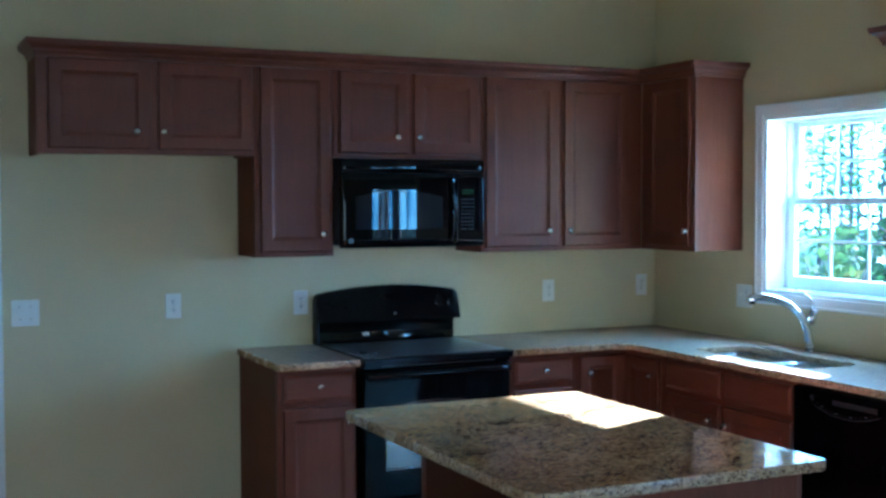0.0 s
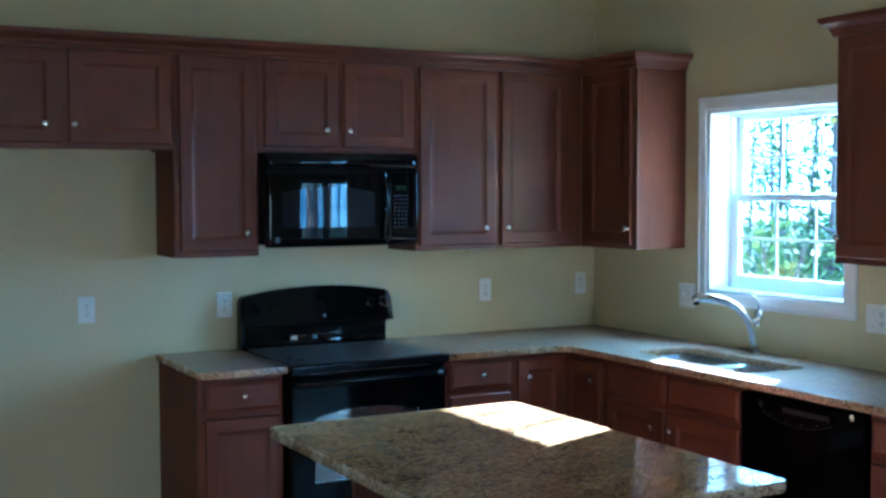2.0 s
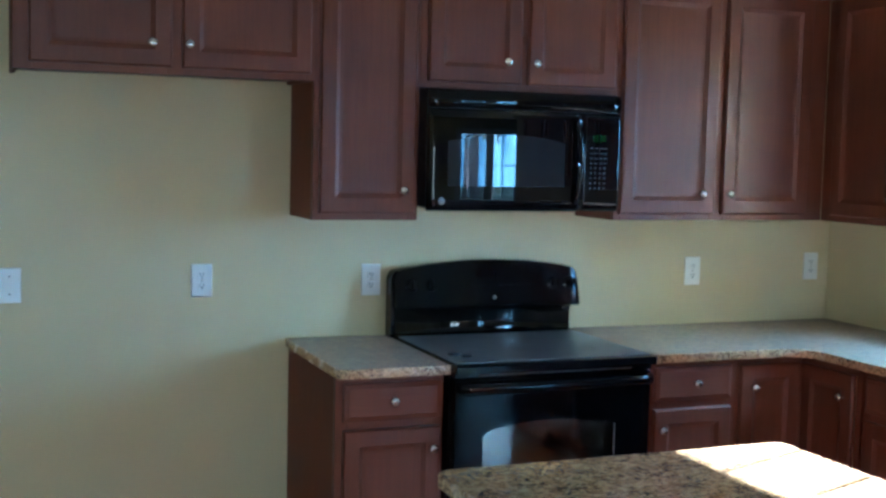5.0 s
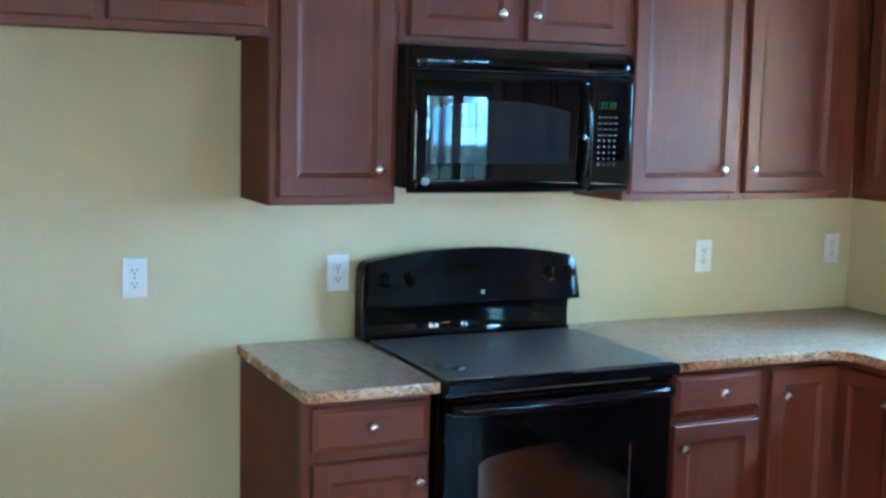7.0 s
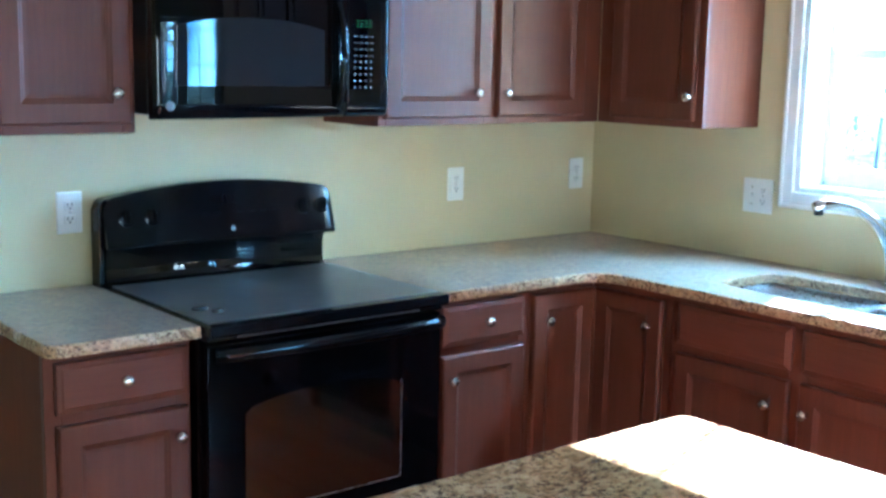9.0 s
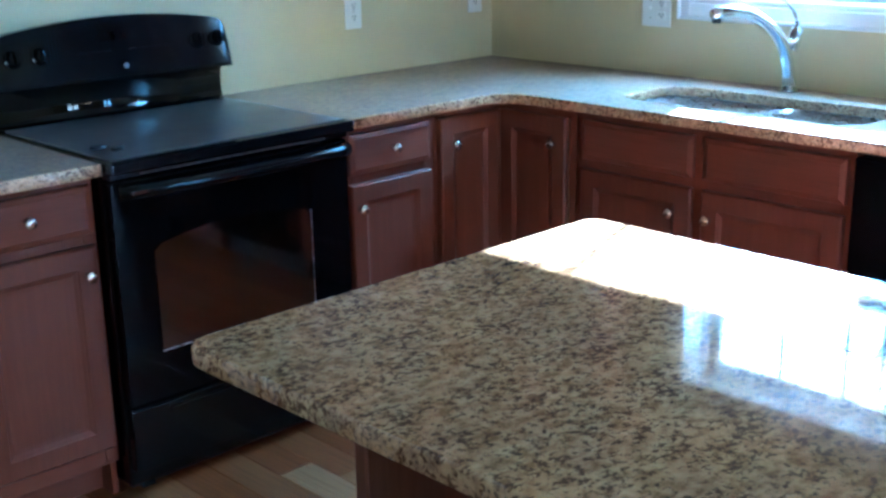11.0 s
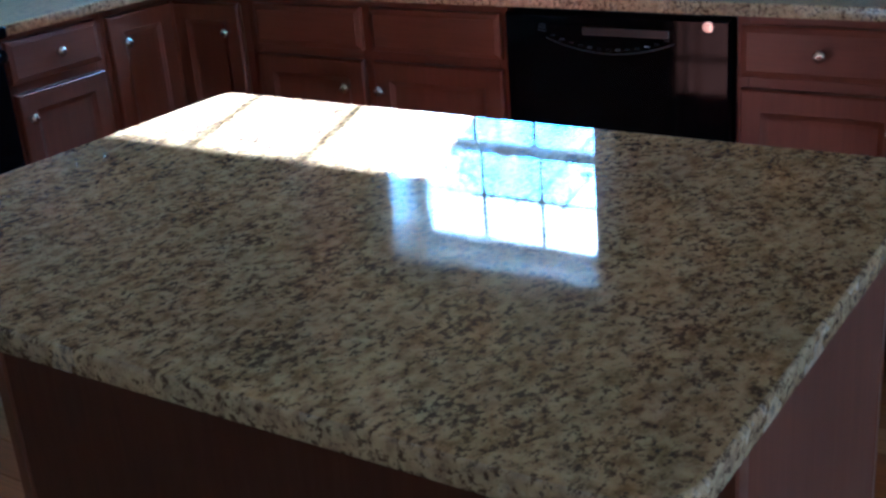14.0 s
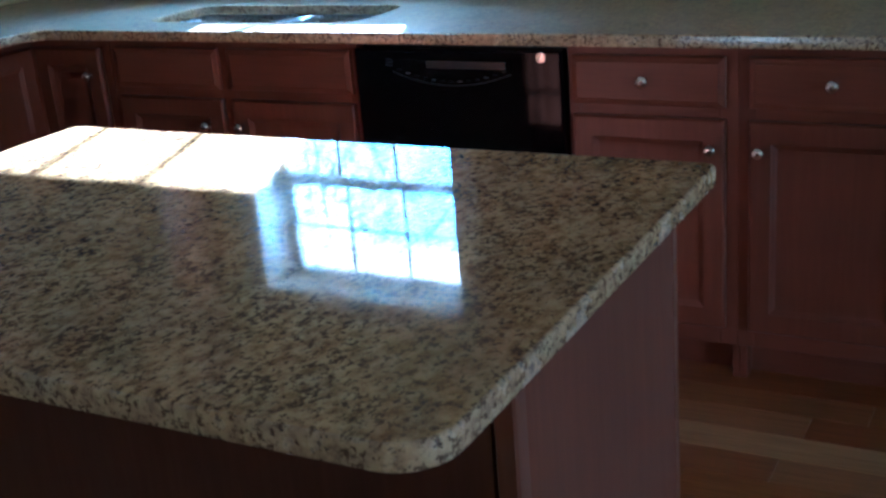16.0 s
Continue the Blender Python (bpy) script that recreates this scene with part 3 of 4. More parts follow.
# right of the range
base_cabinet(NORTH(2.462), 0.398, [("drawer", 0.040, 0.370, DZ0, DZ1, (0.207, KD)), ("door", 0.040, 0.370, BZ0, BZ1, (0.067, KB))],
             [(0.0, 0.055), (0.355, 0.398)], "narrow cherry-stained base cabinet beside the black range")
# sink base, cabinets past the dishwasher
base_cabinet(EAST(4.172), 0.925, [("drawer", 0.028, 0.437, DZ0, DZ1, None), ("drawer", 0.472, 0.908, DZ0, DZ1, None),
                                  ("door", 0.028, 0.437, BZ0, BZ1, (0.376, 0.622)), ("door", 0.472, 0.908, BZ0, BZ1, (0.502, 0.622))],
             [(0.0, 0.04), (0.425, 0.484), (0.895, 0.925)], "wide cherry-stained sink base cabinet with two doors")
base_cabinet(EAST(2.612), 0.440, [("drawer", 0.014, 0.410, DZ0, DZ1, (0.209, KD)), ("door", 0.014, 0.410, BZ0, BZ1, (0.378, KB))],
             [(0.0, 0.03), (0.395, 0.440)], "cherry-stained base cabinet beside the dishwasher")
base_cabinet(EAST(2.172), 0.452, [("drawer", 0.028, 0.420, DZ0, DZ1, (0.223, KD)), ("door", 0.028, 0.420, BZ0, BZ1, (0.055, KB))],
             [(0.0, 0.04), (0.408, 0.452)], "cherry-stained base cabinet at the end of the counter")

# corner cabinet with two doors that meet at right angles
corner = thing("corner_cabinet", pose(0, 0, 0), "cherry-stained corner base cabinet with a folding pair of doors", "cabinet", "kitchen base cabinets")
part("side_panel", block(2.8605, 2.878, YW - BD + 0.02, YW - 0.002, 0, COUNTER - 0.033), WOOD_SIDE, corner)
part("side_panel", block(XW - BD + 0.02, XW - 0.002, 4.1725, 4.19, 0, COUNTER - 0.033), WOOD_SIDE, corner)
part("bottom", block(2.878, XW - 0.02, YW - BD + 0.08, YW - 0.02, 0.10, 0.118), WOOD_IN, corner)
part("toe_kick", block(2.878, XW - BD + 0.075, YW - BD + 0.075, YW - BD + 0.09, 0, 0.10), WOOD_X, corner)
part("toe_kick", block(XW - BD + 0.075, XW - BD + 0.09, 4.19, YW - BD + 0.09, 0, 0.10), WOOD_X, corner)
part("rail", block(2.878, XW - BD, YW - BD, YW - BD + 0.02, COUNTER - 0.065, COUNTER - 0.033), WOOD_X, corner)
part("rail", block(XW - BD, XW - BD + 0.02, 4.19, YW - BD + 0.02, COUNTER - 0.065, COUNTER - 0.033), WOOD_X, corner)
part("rail", block(2.878, XW - BD, YW - BD, YW - BD + 0.02, 0.10, 0.15), WOOD_X, corner)
part("rail", block(XW - BD, XW - BD + 0.02, 4.19, YW - BD + 0.02, 0.10, 0.15), WOOD_X, corner)
part("stile", block(2.8605, 2.895, YW - BD, YW - BD + 0.02, 0.10, COUNTER - 0.033), WOOD, corner)
part("stile", block(XW - BD, XW - BD + 0.02, 4.1725, 4.205, 0.10, COUNTER - 0.033), WOOD, corner)
d = part("door", nested(0.267, 0.702, DOOR_LOOPS), WOOD, corner, at=pose(2.873, YW - BD - 0.0005, BZ0))
knob(d, 0.050, 0.766 - BZ0)
d = part("door", nested(0.281, 0.702, DOOR_LOOPS), WOOD, corner, at=pose(XW - BD - 0.0005, 4.488, BZ0, 0, 0, -90))
knob(d, 0.238, 0.766 - BZ0)


part("hinge_strip", block(XW - BD - 0.0250, XW - BD, YW - BD - 0.0250, YW - BD, BZ0 + 0.002, BZ0 + 0.700, 0.001), WOOD, corner)


def wall_cabinet(m, w, z0, z1, doors, stiles, label):
    cab = thing("wall_cabinet", m, label, "cabinet", "kitchen wall cabinets")
    part("side_panel", block(0.0005, 0.016, -UD + 0.018, -0.002, z0, z1), WOOD_SIDE, cab)
    part("side_panel", block(w - 0.016, w - 0.0005, -UD + 0.018, -0.002, z0, z1), WOOD_SIDE, cab)
    part("bottom", block(0.016, w - 0.016, -UD + 0.02, -0.002, z0 + 0.012, z0 + 0.026), WOOD_IN, cab)
    part("top", block(0.016, w - 0.016, -UD + 0.02, -0.002, z1 - 0.014, z1), WOOD_IN, cab)
    face_frame(cab, 0, w, z0, z1, UD, stiles, [(z0, z0 + 0.038), (z1 - 0.05, z1)])
    for u0, u1, kb in doors:
        front("door", cab, u0, u1, z0 + 0.024, z1 - 0.022, UD, kb)
    return cab


UZ0, UZ1 = 1.372, 2.282
wall_cabinet(NORTH(0.336), 0.966, 1.845, UZ1, [(0.048, 0.488, (0.423, 1.945)), (0.522, 0.955, (0.541, 1.945))], [(0.0, 0.06), (0.475, 0.535), (0.94, 0.972)], "short cherry-stained wall cabinet over the empty refrigerator space")
wall_cabinet(NORTH(1.303), 0.386, UZ0, UZ1, [(0.022, 0.372, (0.322, 1.477))], [(0.0, 0.035), (0.35, 0.386)], "tall narrow cherry-stained wall cabinet")
wall_cabinet(NORTH(1.690), 0.796, 1.842, UZ1, [(0.027, 0.388, (0.323, 1.944)), (0.417, 0.780, (0.439, 1.944))], [(0.0, 0.04), (0.375, 0.43), (0.765, 0.796)], "short cherry-stained wall cabinet over the microwave")
wall_cabinet(NORTH(2.487), 0.979, UZ0, UZ1, [(0.018, 0.446, (0.378, 1.477)), (0.480, 0.888, (0.485 + 0.02, 1.477))], [(0.0, 0.03), (0.432, 0.495), (0.875, 0.9785)], "wide cherry-stained wall cabinet with two tall doors")
wall_cabinet(EAST(4.814), 0.470, UZ0, UZ1, [(0.072, 0.440, (0.428, 1.475))], [(0.0, 0.085), (0.425, 0.470)], "cherry-stained wall cabinet returning from the corner to the window")
wall_cabinet(EAST(3.075), 0.500, UZ0, UZ1, [(0.018, 0.482, (0.042, 1.475))], [(0.0, 0.035), (0.465, 0.500)], "cherry-stained wall cabinet on the far side of the window")
wall_cabinet(EAST(2.574), 0.840, UZ0, UZ1, [(0.018, 0.408, (0.378, 1.475)), (0.432, 0.822, (0.462, 1.475))], [(0.0, 0.035), (0.395, 0.445), (0.805, 0.840)], "cherry-stained wall cabinet with a pair of tall doors")

CROWN = ((0.0, 2.262), (0.014, 2.262), (0.016, 2.275), (0.022, 2.283), (0.024, 2.293), (0.034, 2.303), (0.050, 2.312), (0.054, 2.322), (0.056, 2.336), (0.0, 2.336))
FY, FX = YW - UD - 0.0005, XW - UD - 0.0005
crown = thing("crown_moulding", pose(0, 0, 0), "cherry-stained crown moulding along the wall cabinets", "moulding")
part("moulding_run", sweep(CROWN, [(0.350, YW - 0.003), (0.350, FY), (FX, FY), (FX, 4.344), (XW - 0.003, 4.344)]), WOOD_X, crown)
crown2 = thing("crown_moulding", pose(0, 0, 0), "cherry-stained crown moulding beyond the window", "moulding")
part("moulding_run", sweep(CROWN, [(XW - 0.003, 3.075), (FX, 3.075), (FX, 1.734)]), WOOD_X, crown2)

# ---- counters ----
FRONT_Y, FRONT_X = 4.447, 3.118
SINK = (3.272, 3.585, 3.315, 4.115)
left_top = tagged(new("countertop", slab_mesh("countertop", [rounded(1.294, 1.684, FRONT_Y, YW - 0.002, (0.035, 0.004, 0.002, 0.002))], COUNTER - 0.032, COUNTER, GRANITE_SHEEN)),
                  "short beige speckled granite countertop beside the range, pale with painted sheen and dusty smudges", "countertop")
r = 0.10
bend = [(FRONT_X - r + r * math.sin(radians(a)), FRONT_Y - r + r * math.cos(radians(a))) for a in range(0, 91, 9)]
outline = [(2.458, FRONT_Y)] + bend + [(FRONT_X, 1.70), (XW - 0.002, 1.70), (XW - 0.002, YW - 0.002), (2.458, YW - 0.002)]
tagged(new("countertop", slab_mesh("countertop", [outline, rounded(*SINK, 0.075)], COUNTER - 0.032, COUNTER, GRANITE_SHEEN)),
       "long beige speckled granite countertop running round the corner, pale with painted sheen and dusty smudges", "countertop")

# ---- sink and faucet ----
sink = thing("kitchen_sink", pose(0, 0, 0), "stainless steel undermount sink with two bowls", "sink")


def bowl(y0, y1, depth):
    bm = bmesh.new()
    rings = []
    for inset, z, rad in ((-0.022, 0.8815, 0.08), (0.0, 0.8815, 0.075), (0.006, 0.86, 0.07), (0.014, COUNTER - depth + 0.04, 0.065), (0.03, COUNTER - depth + 0.008, 0.055), (0.06, COUNTER - depth, 0.04)):
        rings.append([bm.verts.new((x, y, z)) for x, y in rounded(SINK[0] - 0.006 + inset, SINK[1] + 0.006 - inset, y0 + inset, y1 - inset, rad)])
    for a, b in zip(rings, rings[1:]):
        for k in range(len(a)):
            bm.faces.new((a[k], a[(k + 1) % len(a)], b[(k + 1) % len(b)], b[k]))
    bm.faces.new(rings[-1])
    return bm


part("bowl", bowl(3.735, 4.121, 0.20), STEEL, sink, smooth=True)
part("bowl", bowl(3.309, 3.695, 0.20), STEEL, sink, smooth=True)
part("divider", block(SINK[0] + 0.002, SINK[1] - 0.002, 3.690, 3.740, 0.855, 0.8735, 0.008, 2), STEEL, sink)
for y in (3.93, 3.50):
    part("drain", lathe(((0.0, 0), (0.03, 0), (0.042, 0.004), (0.045, 0.002), (0.045, -0.002)), 20), CHROME, sink, at=pose(3.43, y, COUNTER - 0.198), smooth=True)

faucet = thing("faucet", pose(3.692, 3.757, COUNTER), "chrome pull-out kitchen faucet with an arched spout behind the sink", "faucet")
way = Vector((3.423 - 3.692, 3.869 - 3.757, 0))
reach = way.length
way.normalize()
part("base_ring", lathe(((0.0, 0), (0.029, 0), (0.029, 0.005), (0.025, 0.010), (0.0, 0.010)), 24), CHROME, faucet, smooth=True)
curve = ((0.0, 0.0), (0.004, 0.045), (0.012, 0.09), (0.030, 0.135), (0.060, 0.178), (0.100, 0.212), (0.145, 0.236), (0.190, 0.248), (0.235, 0.252), (0.268, 0.250), (reach + 0.004, 0.243))
part("spout", tube([way * u + Vector((0, 0, z + 0.009)) for u, z in curve], [0.0215, 0.021, 0.0205, 0.020, 0.0195, 0.019, 0.019, 0.0195, 0.0195, 0.0185, 0.016], 18), CHROME, faucet, smooth=True)
part("spray_head", lathe(((0.0, 0), (0.013, 0), (0.015, 0.004), (0.015, 0.012), (0.0, 0.012)), 18), BLACK_MATT, faucet, "dark spray nozzle", at=Matrix.Translation(way * (reach - 0.012) + Vector((0, 0, 0.228))), smooth=True)
lever = part("lever_socket", tube([(0.0, 0.0, 0.13), way * -0.012 + Vector((0, 0, 0.165)), way * -0.020 + Vector((0, 0, 0.195)), way * -0.016 + Vector((0, 0, 0.215))], [0.020, 0.021, 0.019, 0.012], 16), CHROME, faucet, smooth=True)
part("lever", tube([way * -0.018 + Vector((0, 0, 0.21)), way * 0.0 + Vector((0, 0, 0.255)), way * 0.035 + Vector((0, 0, 0.285)), way * 0.075 + Vector((0, 0, 0.293))], [0.011, 0.010, 0.009, 0.007], 14, 0.6), CHROME, lever, smooth=True)

# ---- island ----
island = thing("island_cabinet", pose(0, 0, 0), "cherry-stained kitchen island cabinet with plain end and back panels", "cabinet")
IX0, IX1, IY0, IY1 = 1.434, 2.040, 1.978, 3.212
part("body", block(IX0 + 0.012, IX1 - 0.02, IY0 + 0.012, IY1 - 0.012, 0.0, COUNTER - 0.033), WOOD_IN, island)
# this face's shade is in its darker tint
part("back_panel", block(IX0, IX0 + 0.012, IY0 + 0.03, IY1 - 0.03, 0.002, COUNTER - 0.033), WOOD_BACK_SHADED, island)
part("end_panel", block(IX0 + 0.03, IX1 - 0.022, IY0, IY0 + 0.012, 0.002, COUNTER - 0.033), WOOD_SIDE, island)
part("end_panel", block(IX0 + 0.03, IX1 - 0.022, IY1 - 0.012, IY1, 0.002, COUNTER - 0.033), WOOD_SIDE, island)
for y in (IY0 - 0.003, IY1 - 0.027):
    part("corner_trim", block(IX0 - 0.003, IX0 + 0.030, y, y + 0.030, 0.001, COUNTER - 0.033, 0.003), WOOD, island)
    part("stile", block(IX1 - 0.022, IX1, y + 0.002, y + 0.028, 0.10, COUNTER - 0.033, 0.002), WOOD, island)
half = (IY1 - IY0) / 2
for k in range(2):
    m = pose(IX1, IY0 + k * half + 0.02, 0, 0, 0, 90)
    f = part("drawer_front", nested(half - 0.04, DZ1 - DZ0, DRAWER_LOOPS), WOOD_X, island, at=m @ pose(0, 0, DZ0))
    knob(f, half / 2 - 0.02, (DZ1 - DZ0) / 2)
    f = part("door", nested(half - 0.04, BZ1 - BZ0, DOOR_LOOPS), WOOD, island, at=m @ pose(0, 0, BZ0))
    knob(f, half - 0.08 if k == 0 else 0.04, KB - BZ0)
tagged(new("island_countertop", slab_mesh("island_countertop", [rounded(1.154, 2.091, 1.924, 3.258, (0.065, 0.025, 0.03, 0.04))], COUNTER - 0.032, COUNTER, GRANITE, 0.005)),
       "polished beige speckled granite island top with rounded corners", "countertop")


# ---- range ----
def knob_black(name, parent, m, r=0.021, label="black control knob"):
    k = part(name, lathe(((0.0, 0), (r * 1.25, 0), (r * 1.25, 0.002), (r, 0.004), (r * 0.96, 0.018), (r * 0.86, 0.021), (0.0, 0.021)), 24), BLACK, parent, label, at=m)
    part("knob_grip", block(-0.004, 0.004, -r * 0.92, r * 0.92, 0.019, 0.029, 0.002), BLACK, k)
    part("pointer_mark", block(-0.001, 0.001, r * 0.3, r * 0.85, 0.029, 0.0296), LEGEND, k, "pale pointer mark")
    return k


stove = thing("range", pose(1.688, YW, 0), "black freestanding electric range with a smooth ceramic cooktop", "range")
SW = 0.766
part("body", block(0.004, SW - 0.004, -0.645, -0.03, 0.03, 0.885, 0.003), BLACK, stove)
for u in (0.05, SW - 0.09):
    part("foot", block(u, u + 0.04, -0.62, -0.58, 0.0, 0.03), BLACK_MATT, stove)
part("cooktop_frame", block(0, SW, -0.712, -0.045, 0.886, 0.918, 0.006, 2), BLACK, stove)
part("cooktop_glass", block(0.012, SW - 0.012, -0.680, -0.10, 0.917, 0.921, 0.0015), COOKTOP, stove, "grey-black ceramic glass hob")


def arched(u0, u1, z0, zside, zmid, y0, y1, n=20, bevel=0.0, tilt=0.0):
    """A panel with an arched upper edge; tilt: how far its top leans back."""
    bm = bmesh.new()
    f, b = [], []
    for k in range(n + 1):
        s = k / n
        u = u0 + (u1 - u0) * s
        top = zside + (zmid - zside) * (1 - (2 * s - 1) ** 2)
        edge = min(s, 1 - s) * (u1 - u0)
        if bevel and edge < bevel:
            top -= bevel - math.sqrt(max(0, bevel ** 2 - (bevel - edge) ** 2))
        f.append((bm.verts.new((u, y0, z0)), bm.verts.new((u, y0 + tilt, top))))
        b.append((bm.verts.new((u, y1, z0)), bm.verts.new((u, y1, top))))
    for k in range(n):
        bm.faces.new((f[k][0], f[k + 1][0], f[k + 1][1], f[k][1]))
        bm.faces.new((b[k][1], b[k + 1][1], b[k + 1][0], b[k][0]))
        bm.faces.new((f[k][1], f[k + 1][1], b[k + 1][1], b[k][1]))
        bm.faces.new((b[k][0], b[k + 1][0], f[k + 1][0], f[k][0]))
    bm.faces.new((f[0][0], f[0][1], b[0][1], b[0][0]))
    bm.faces.new((f[n][1], f[n][0], b[n][0], b[n][1]))
    return bm


part("backguard", arched(-0.012, SW - 0.022, 0.90, 1.165, 1.195, -0.085, -0.025, 72, 0.03, 0.01), BLACK, stove)
bm = bmesh.new()
cove = [(-0.114, 0.9185), (-0.100, 0.922), (-0.091, 0.931), (-0.087, 0.946), (-0.0855, 0.97), (-0.086, 0.995), (-0.090, 1.012), (-0.099, 1.0245), (-0.112, 1.030)]
cols = [[bm.verts.new((u, y, z)) for y, z in cove + [(-0.05, 1.030), (-0.05, 0.9185)]] for u in (0.004, SW - 0.024)]
for j in range(len(cols[0])):
    q = (j + 1) % len(cols[0])
    f = bm.faces.new((cols[0][j], cols[0][q], cols[1][q], cols[1][j]))
    f.smooth = j < len(cove) - 1
bm.faces.new(cols[0])
bm.faces.new(cols[1])
part("backguard_cove", bm, BLACK_GLASS, stove, "glossy black coved splash strip")
hood = part("control_panel", arched(-0.002, SW + 0.004, 1.030, 1.168, 1.206, -0.118, -0.06, 72, 0.035, 0.030), BLACK, stove, "glossy black control panel with an arched top")
part("lip", block(0.004, SW + 0.004, -0.121, -0.112, 1.024, 1.036, 0.004, 2), BLACK, stove)
for u in (0.062, 0.142, 0.655, 0.727):
    knob_black("control_knob", stove, pose(u, -0.1025, 1.112, 90 - 12, 0, 0), 0.020)
for u in (0.26, 0.30, 0.34, 0.42, 0.46, 0.50, 0.54):
    part("key_mark", block(u, u + 0.022, -0.1062, -0.1025, 1.108, 1.110), LEGEND_DIM, stove, "grey printed key legend")
part("clock_window", block(-0.05, 0.05, -0.0015, 0.003, -0.0135, 0.0135, 0.001), BLACK_GLASS, stove, at=pose(0.375, -0.0965, 1.150, -11, 0, 0))
part("badge", lathe(((0.0, 0), (0.008, 0), (0.008, 0.0015), (0.0, 0.002)), 20), BADGE, stove, "small round silver badge", at=pose(0.400, -0.115, 1.062, 90 - 12, 0, 0))
# oven door, handle, window, drawer
part("front_rail", block(0.006, SW - 0.006, -0.685, -0.645, 0.868, 0.887, 0.003), BLACK, stove)
odoor = part("oven_door", block(0.006, SW - 0.006, -0.683, -0.646, 0.265, 0.864, 0.008, 2), BLACK_DOOR, stove, "glossy black oven door")
part("oven_window", arched(0.112, 0.614, 0.40, 0.682, 0.712, -0.6855, -0.682, 24, 0.012), OVEN_GLASS, odoor, "dark oven window with an arched top")
for u0, u1, z0, z1 in ((0.614, 0.617, 0.40, 0.682), (0.112, 0.617, 0.397, 0.400)):
    part("window_rim", block(u0, u1, -0.6868, -0.682, z0, z1), STEEL, odoor, "thin metallic window rim")
hn = [(0.02 + (SW - 0.04) * k / 20, -0.700 - 0.030 * math.sin(math.pi * min(1, max(0, k / 20)) ) ** 0.6, 0.838) for k in range(21)]
part("oven_handle", tube(hn, 0.016, 12, 1.25), BLACK, odoor, "black bowed handle", smooth=True)
for u in (0.03, SW - 0.065):
    part("handle_post", block(u, u + 0.035, -0.712, -0.682, 0.824, 0.852, 0.006, 2), BLACK, odoor)
part("vent_slot", block(0.09, SW - 0.09, -0.6862, -0.684, 0.874, 0.879), SLOT, stove)
sd = part("storage_drawer", block(0.008, SW - 0.008, -0.680, -0.646, 0.075, 0.258, 0.008, 2), BLACK, stove)
part("drawer_pull", block(0.12, SW - 0.12, -0.686, -0.679, 0.222, 0.238, 0.004, 2), BLACK, sd)
part("kick_plate", block(0.02, SW - 0.02, -0.62, -0.60, 0.012, 0.075), BLACK_MATT, stove)
# loose pieces left on the hob
for u, v, a in ((0.065, -0.53, 10), (0.095, -0.575, 35)):
    t = thing("plastic_cap", pose(1.688 + u, YW + v, 0.9212, 0, 0, a), "small black plastic cap lying on the cooktop", "cap", "caps on the cooktop")
    part("cap_body", lathe(((0.0, 0), (0.020, 0), (0.022, 0.003), (0.018, 0.009), (0.0, 0.010)), 18), BLACK_MATT, t, at=Matrix.Diagonal((1.1, 0.75, 1, 1)))
    part("cap_tab", block(0.010, 0.030, -0.005, 0.005, 0.0005, 0.004, 0.001), BLACK_MATT, t)

# ---- microwave ----
mw = thing("microwave", pose(1.693, YW, 0), "black over-the-range microwave under the short wall cabinet", "microwave")
MW, MZ0, MZ1 = 0.762, 1.410, 1.838
MOUT, MBOW = 0.400, 0.010   # how far the front stands out at its ends, and its bow


def bow_y(u):
    return -MOUT - MBOW * (1 - (2 * u / MW - 1) ** 2)


def bowed(name, u0, u1, profile, mat, label, n=24, back=0.374):
    """A front that bows towards the room; profile: (height, set-back) from its lower to its upper edge."""
    bm = bmesh.new()
    cols = []
    for k in range(n + 1):
        u = u0 + (u1 - u0) * k / n
        cols.append([bm.verts.new((u, -back, profile[0][0]))] + [bm.verts.new((u, bow_y(u) + d, z)) for z, d in profile] + [bm.verts.new((u, -back, profile[-1][0]))])
    k = len(profile) + 2
    for a, b in zip(cols, cols[1:]):
        for j in range(k):
            f = bm.faces.new((a[j], b[j], b[(j + 1) % k], a[(j + 1) % k]))
            f.smooth = 0 < j < k - 2
    bm.faces.new(cols[0])
    bm.faces.new(cols[-1])
    return part(name, bm, mat, mw, label)


DOOR_PROFILE = [(MZ0, 0.015), (MZ0 + 0.006, 0.0095), (MZ0 + 0.014, 0.0050), (MZ0 + 0.024, 0.0020), (MZ0 + 0.034, 0.0005), (MZ0 + 0.044, 0.0), (1.58, 0.0), (1.735, 0.0), (1.750, 0.001), (1.760, 0.003), (1.769, 0.008)]
VENT_PROFILE = [(1.772, 0.008), (1.776, 0.004), (1.784, 0.0012), (1.796, 0.0), (1.810, 0.0012), (1.822, 0.0045), (1.830, 0.009), (1.836, 0.015)]
part("body", block(0.0, MW, -0.375, -0.002, MZ0 + 0.012, MZ1, 0.003), BLACK_MATT, mw)
part("grease_filter", block(0.06, MW - 0.06, -0.33, -0.06, MZ0 + 0.004, MZ0 + 0.013, 0.002), STEEL, mw)
bowed("vent_panel", 0.002, MW - 0.002, VENT_PROFILE, BLACK_GLASS, "glossy black vent strip")
for k in range(22):
    u = 0.045 + 0.031 * k
    part("vent_slat", block(u, u + 0.022, bow_y(u + 0.011) + 0.002, bow_y(u + 0.011) + 0.012, 1.7695, 1.7715), BLACK_MATT, mw)
mdoor = bowed("microwave_door", 0.002, 0.605, DOOR_PROFILE, BLACK_GLASS, "glossy black bowed door")
bm = bmesh.new()
cols = []
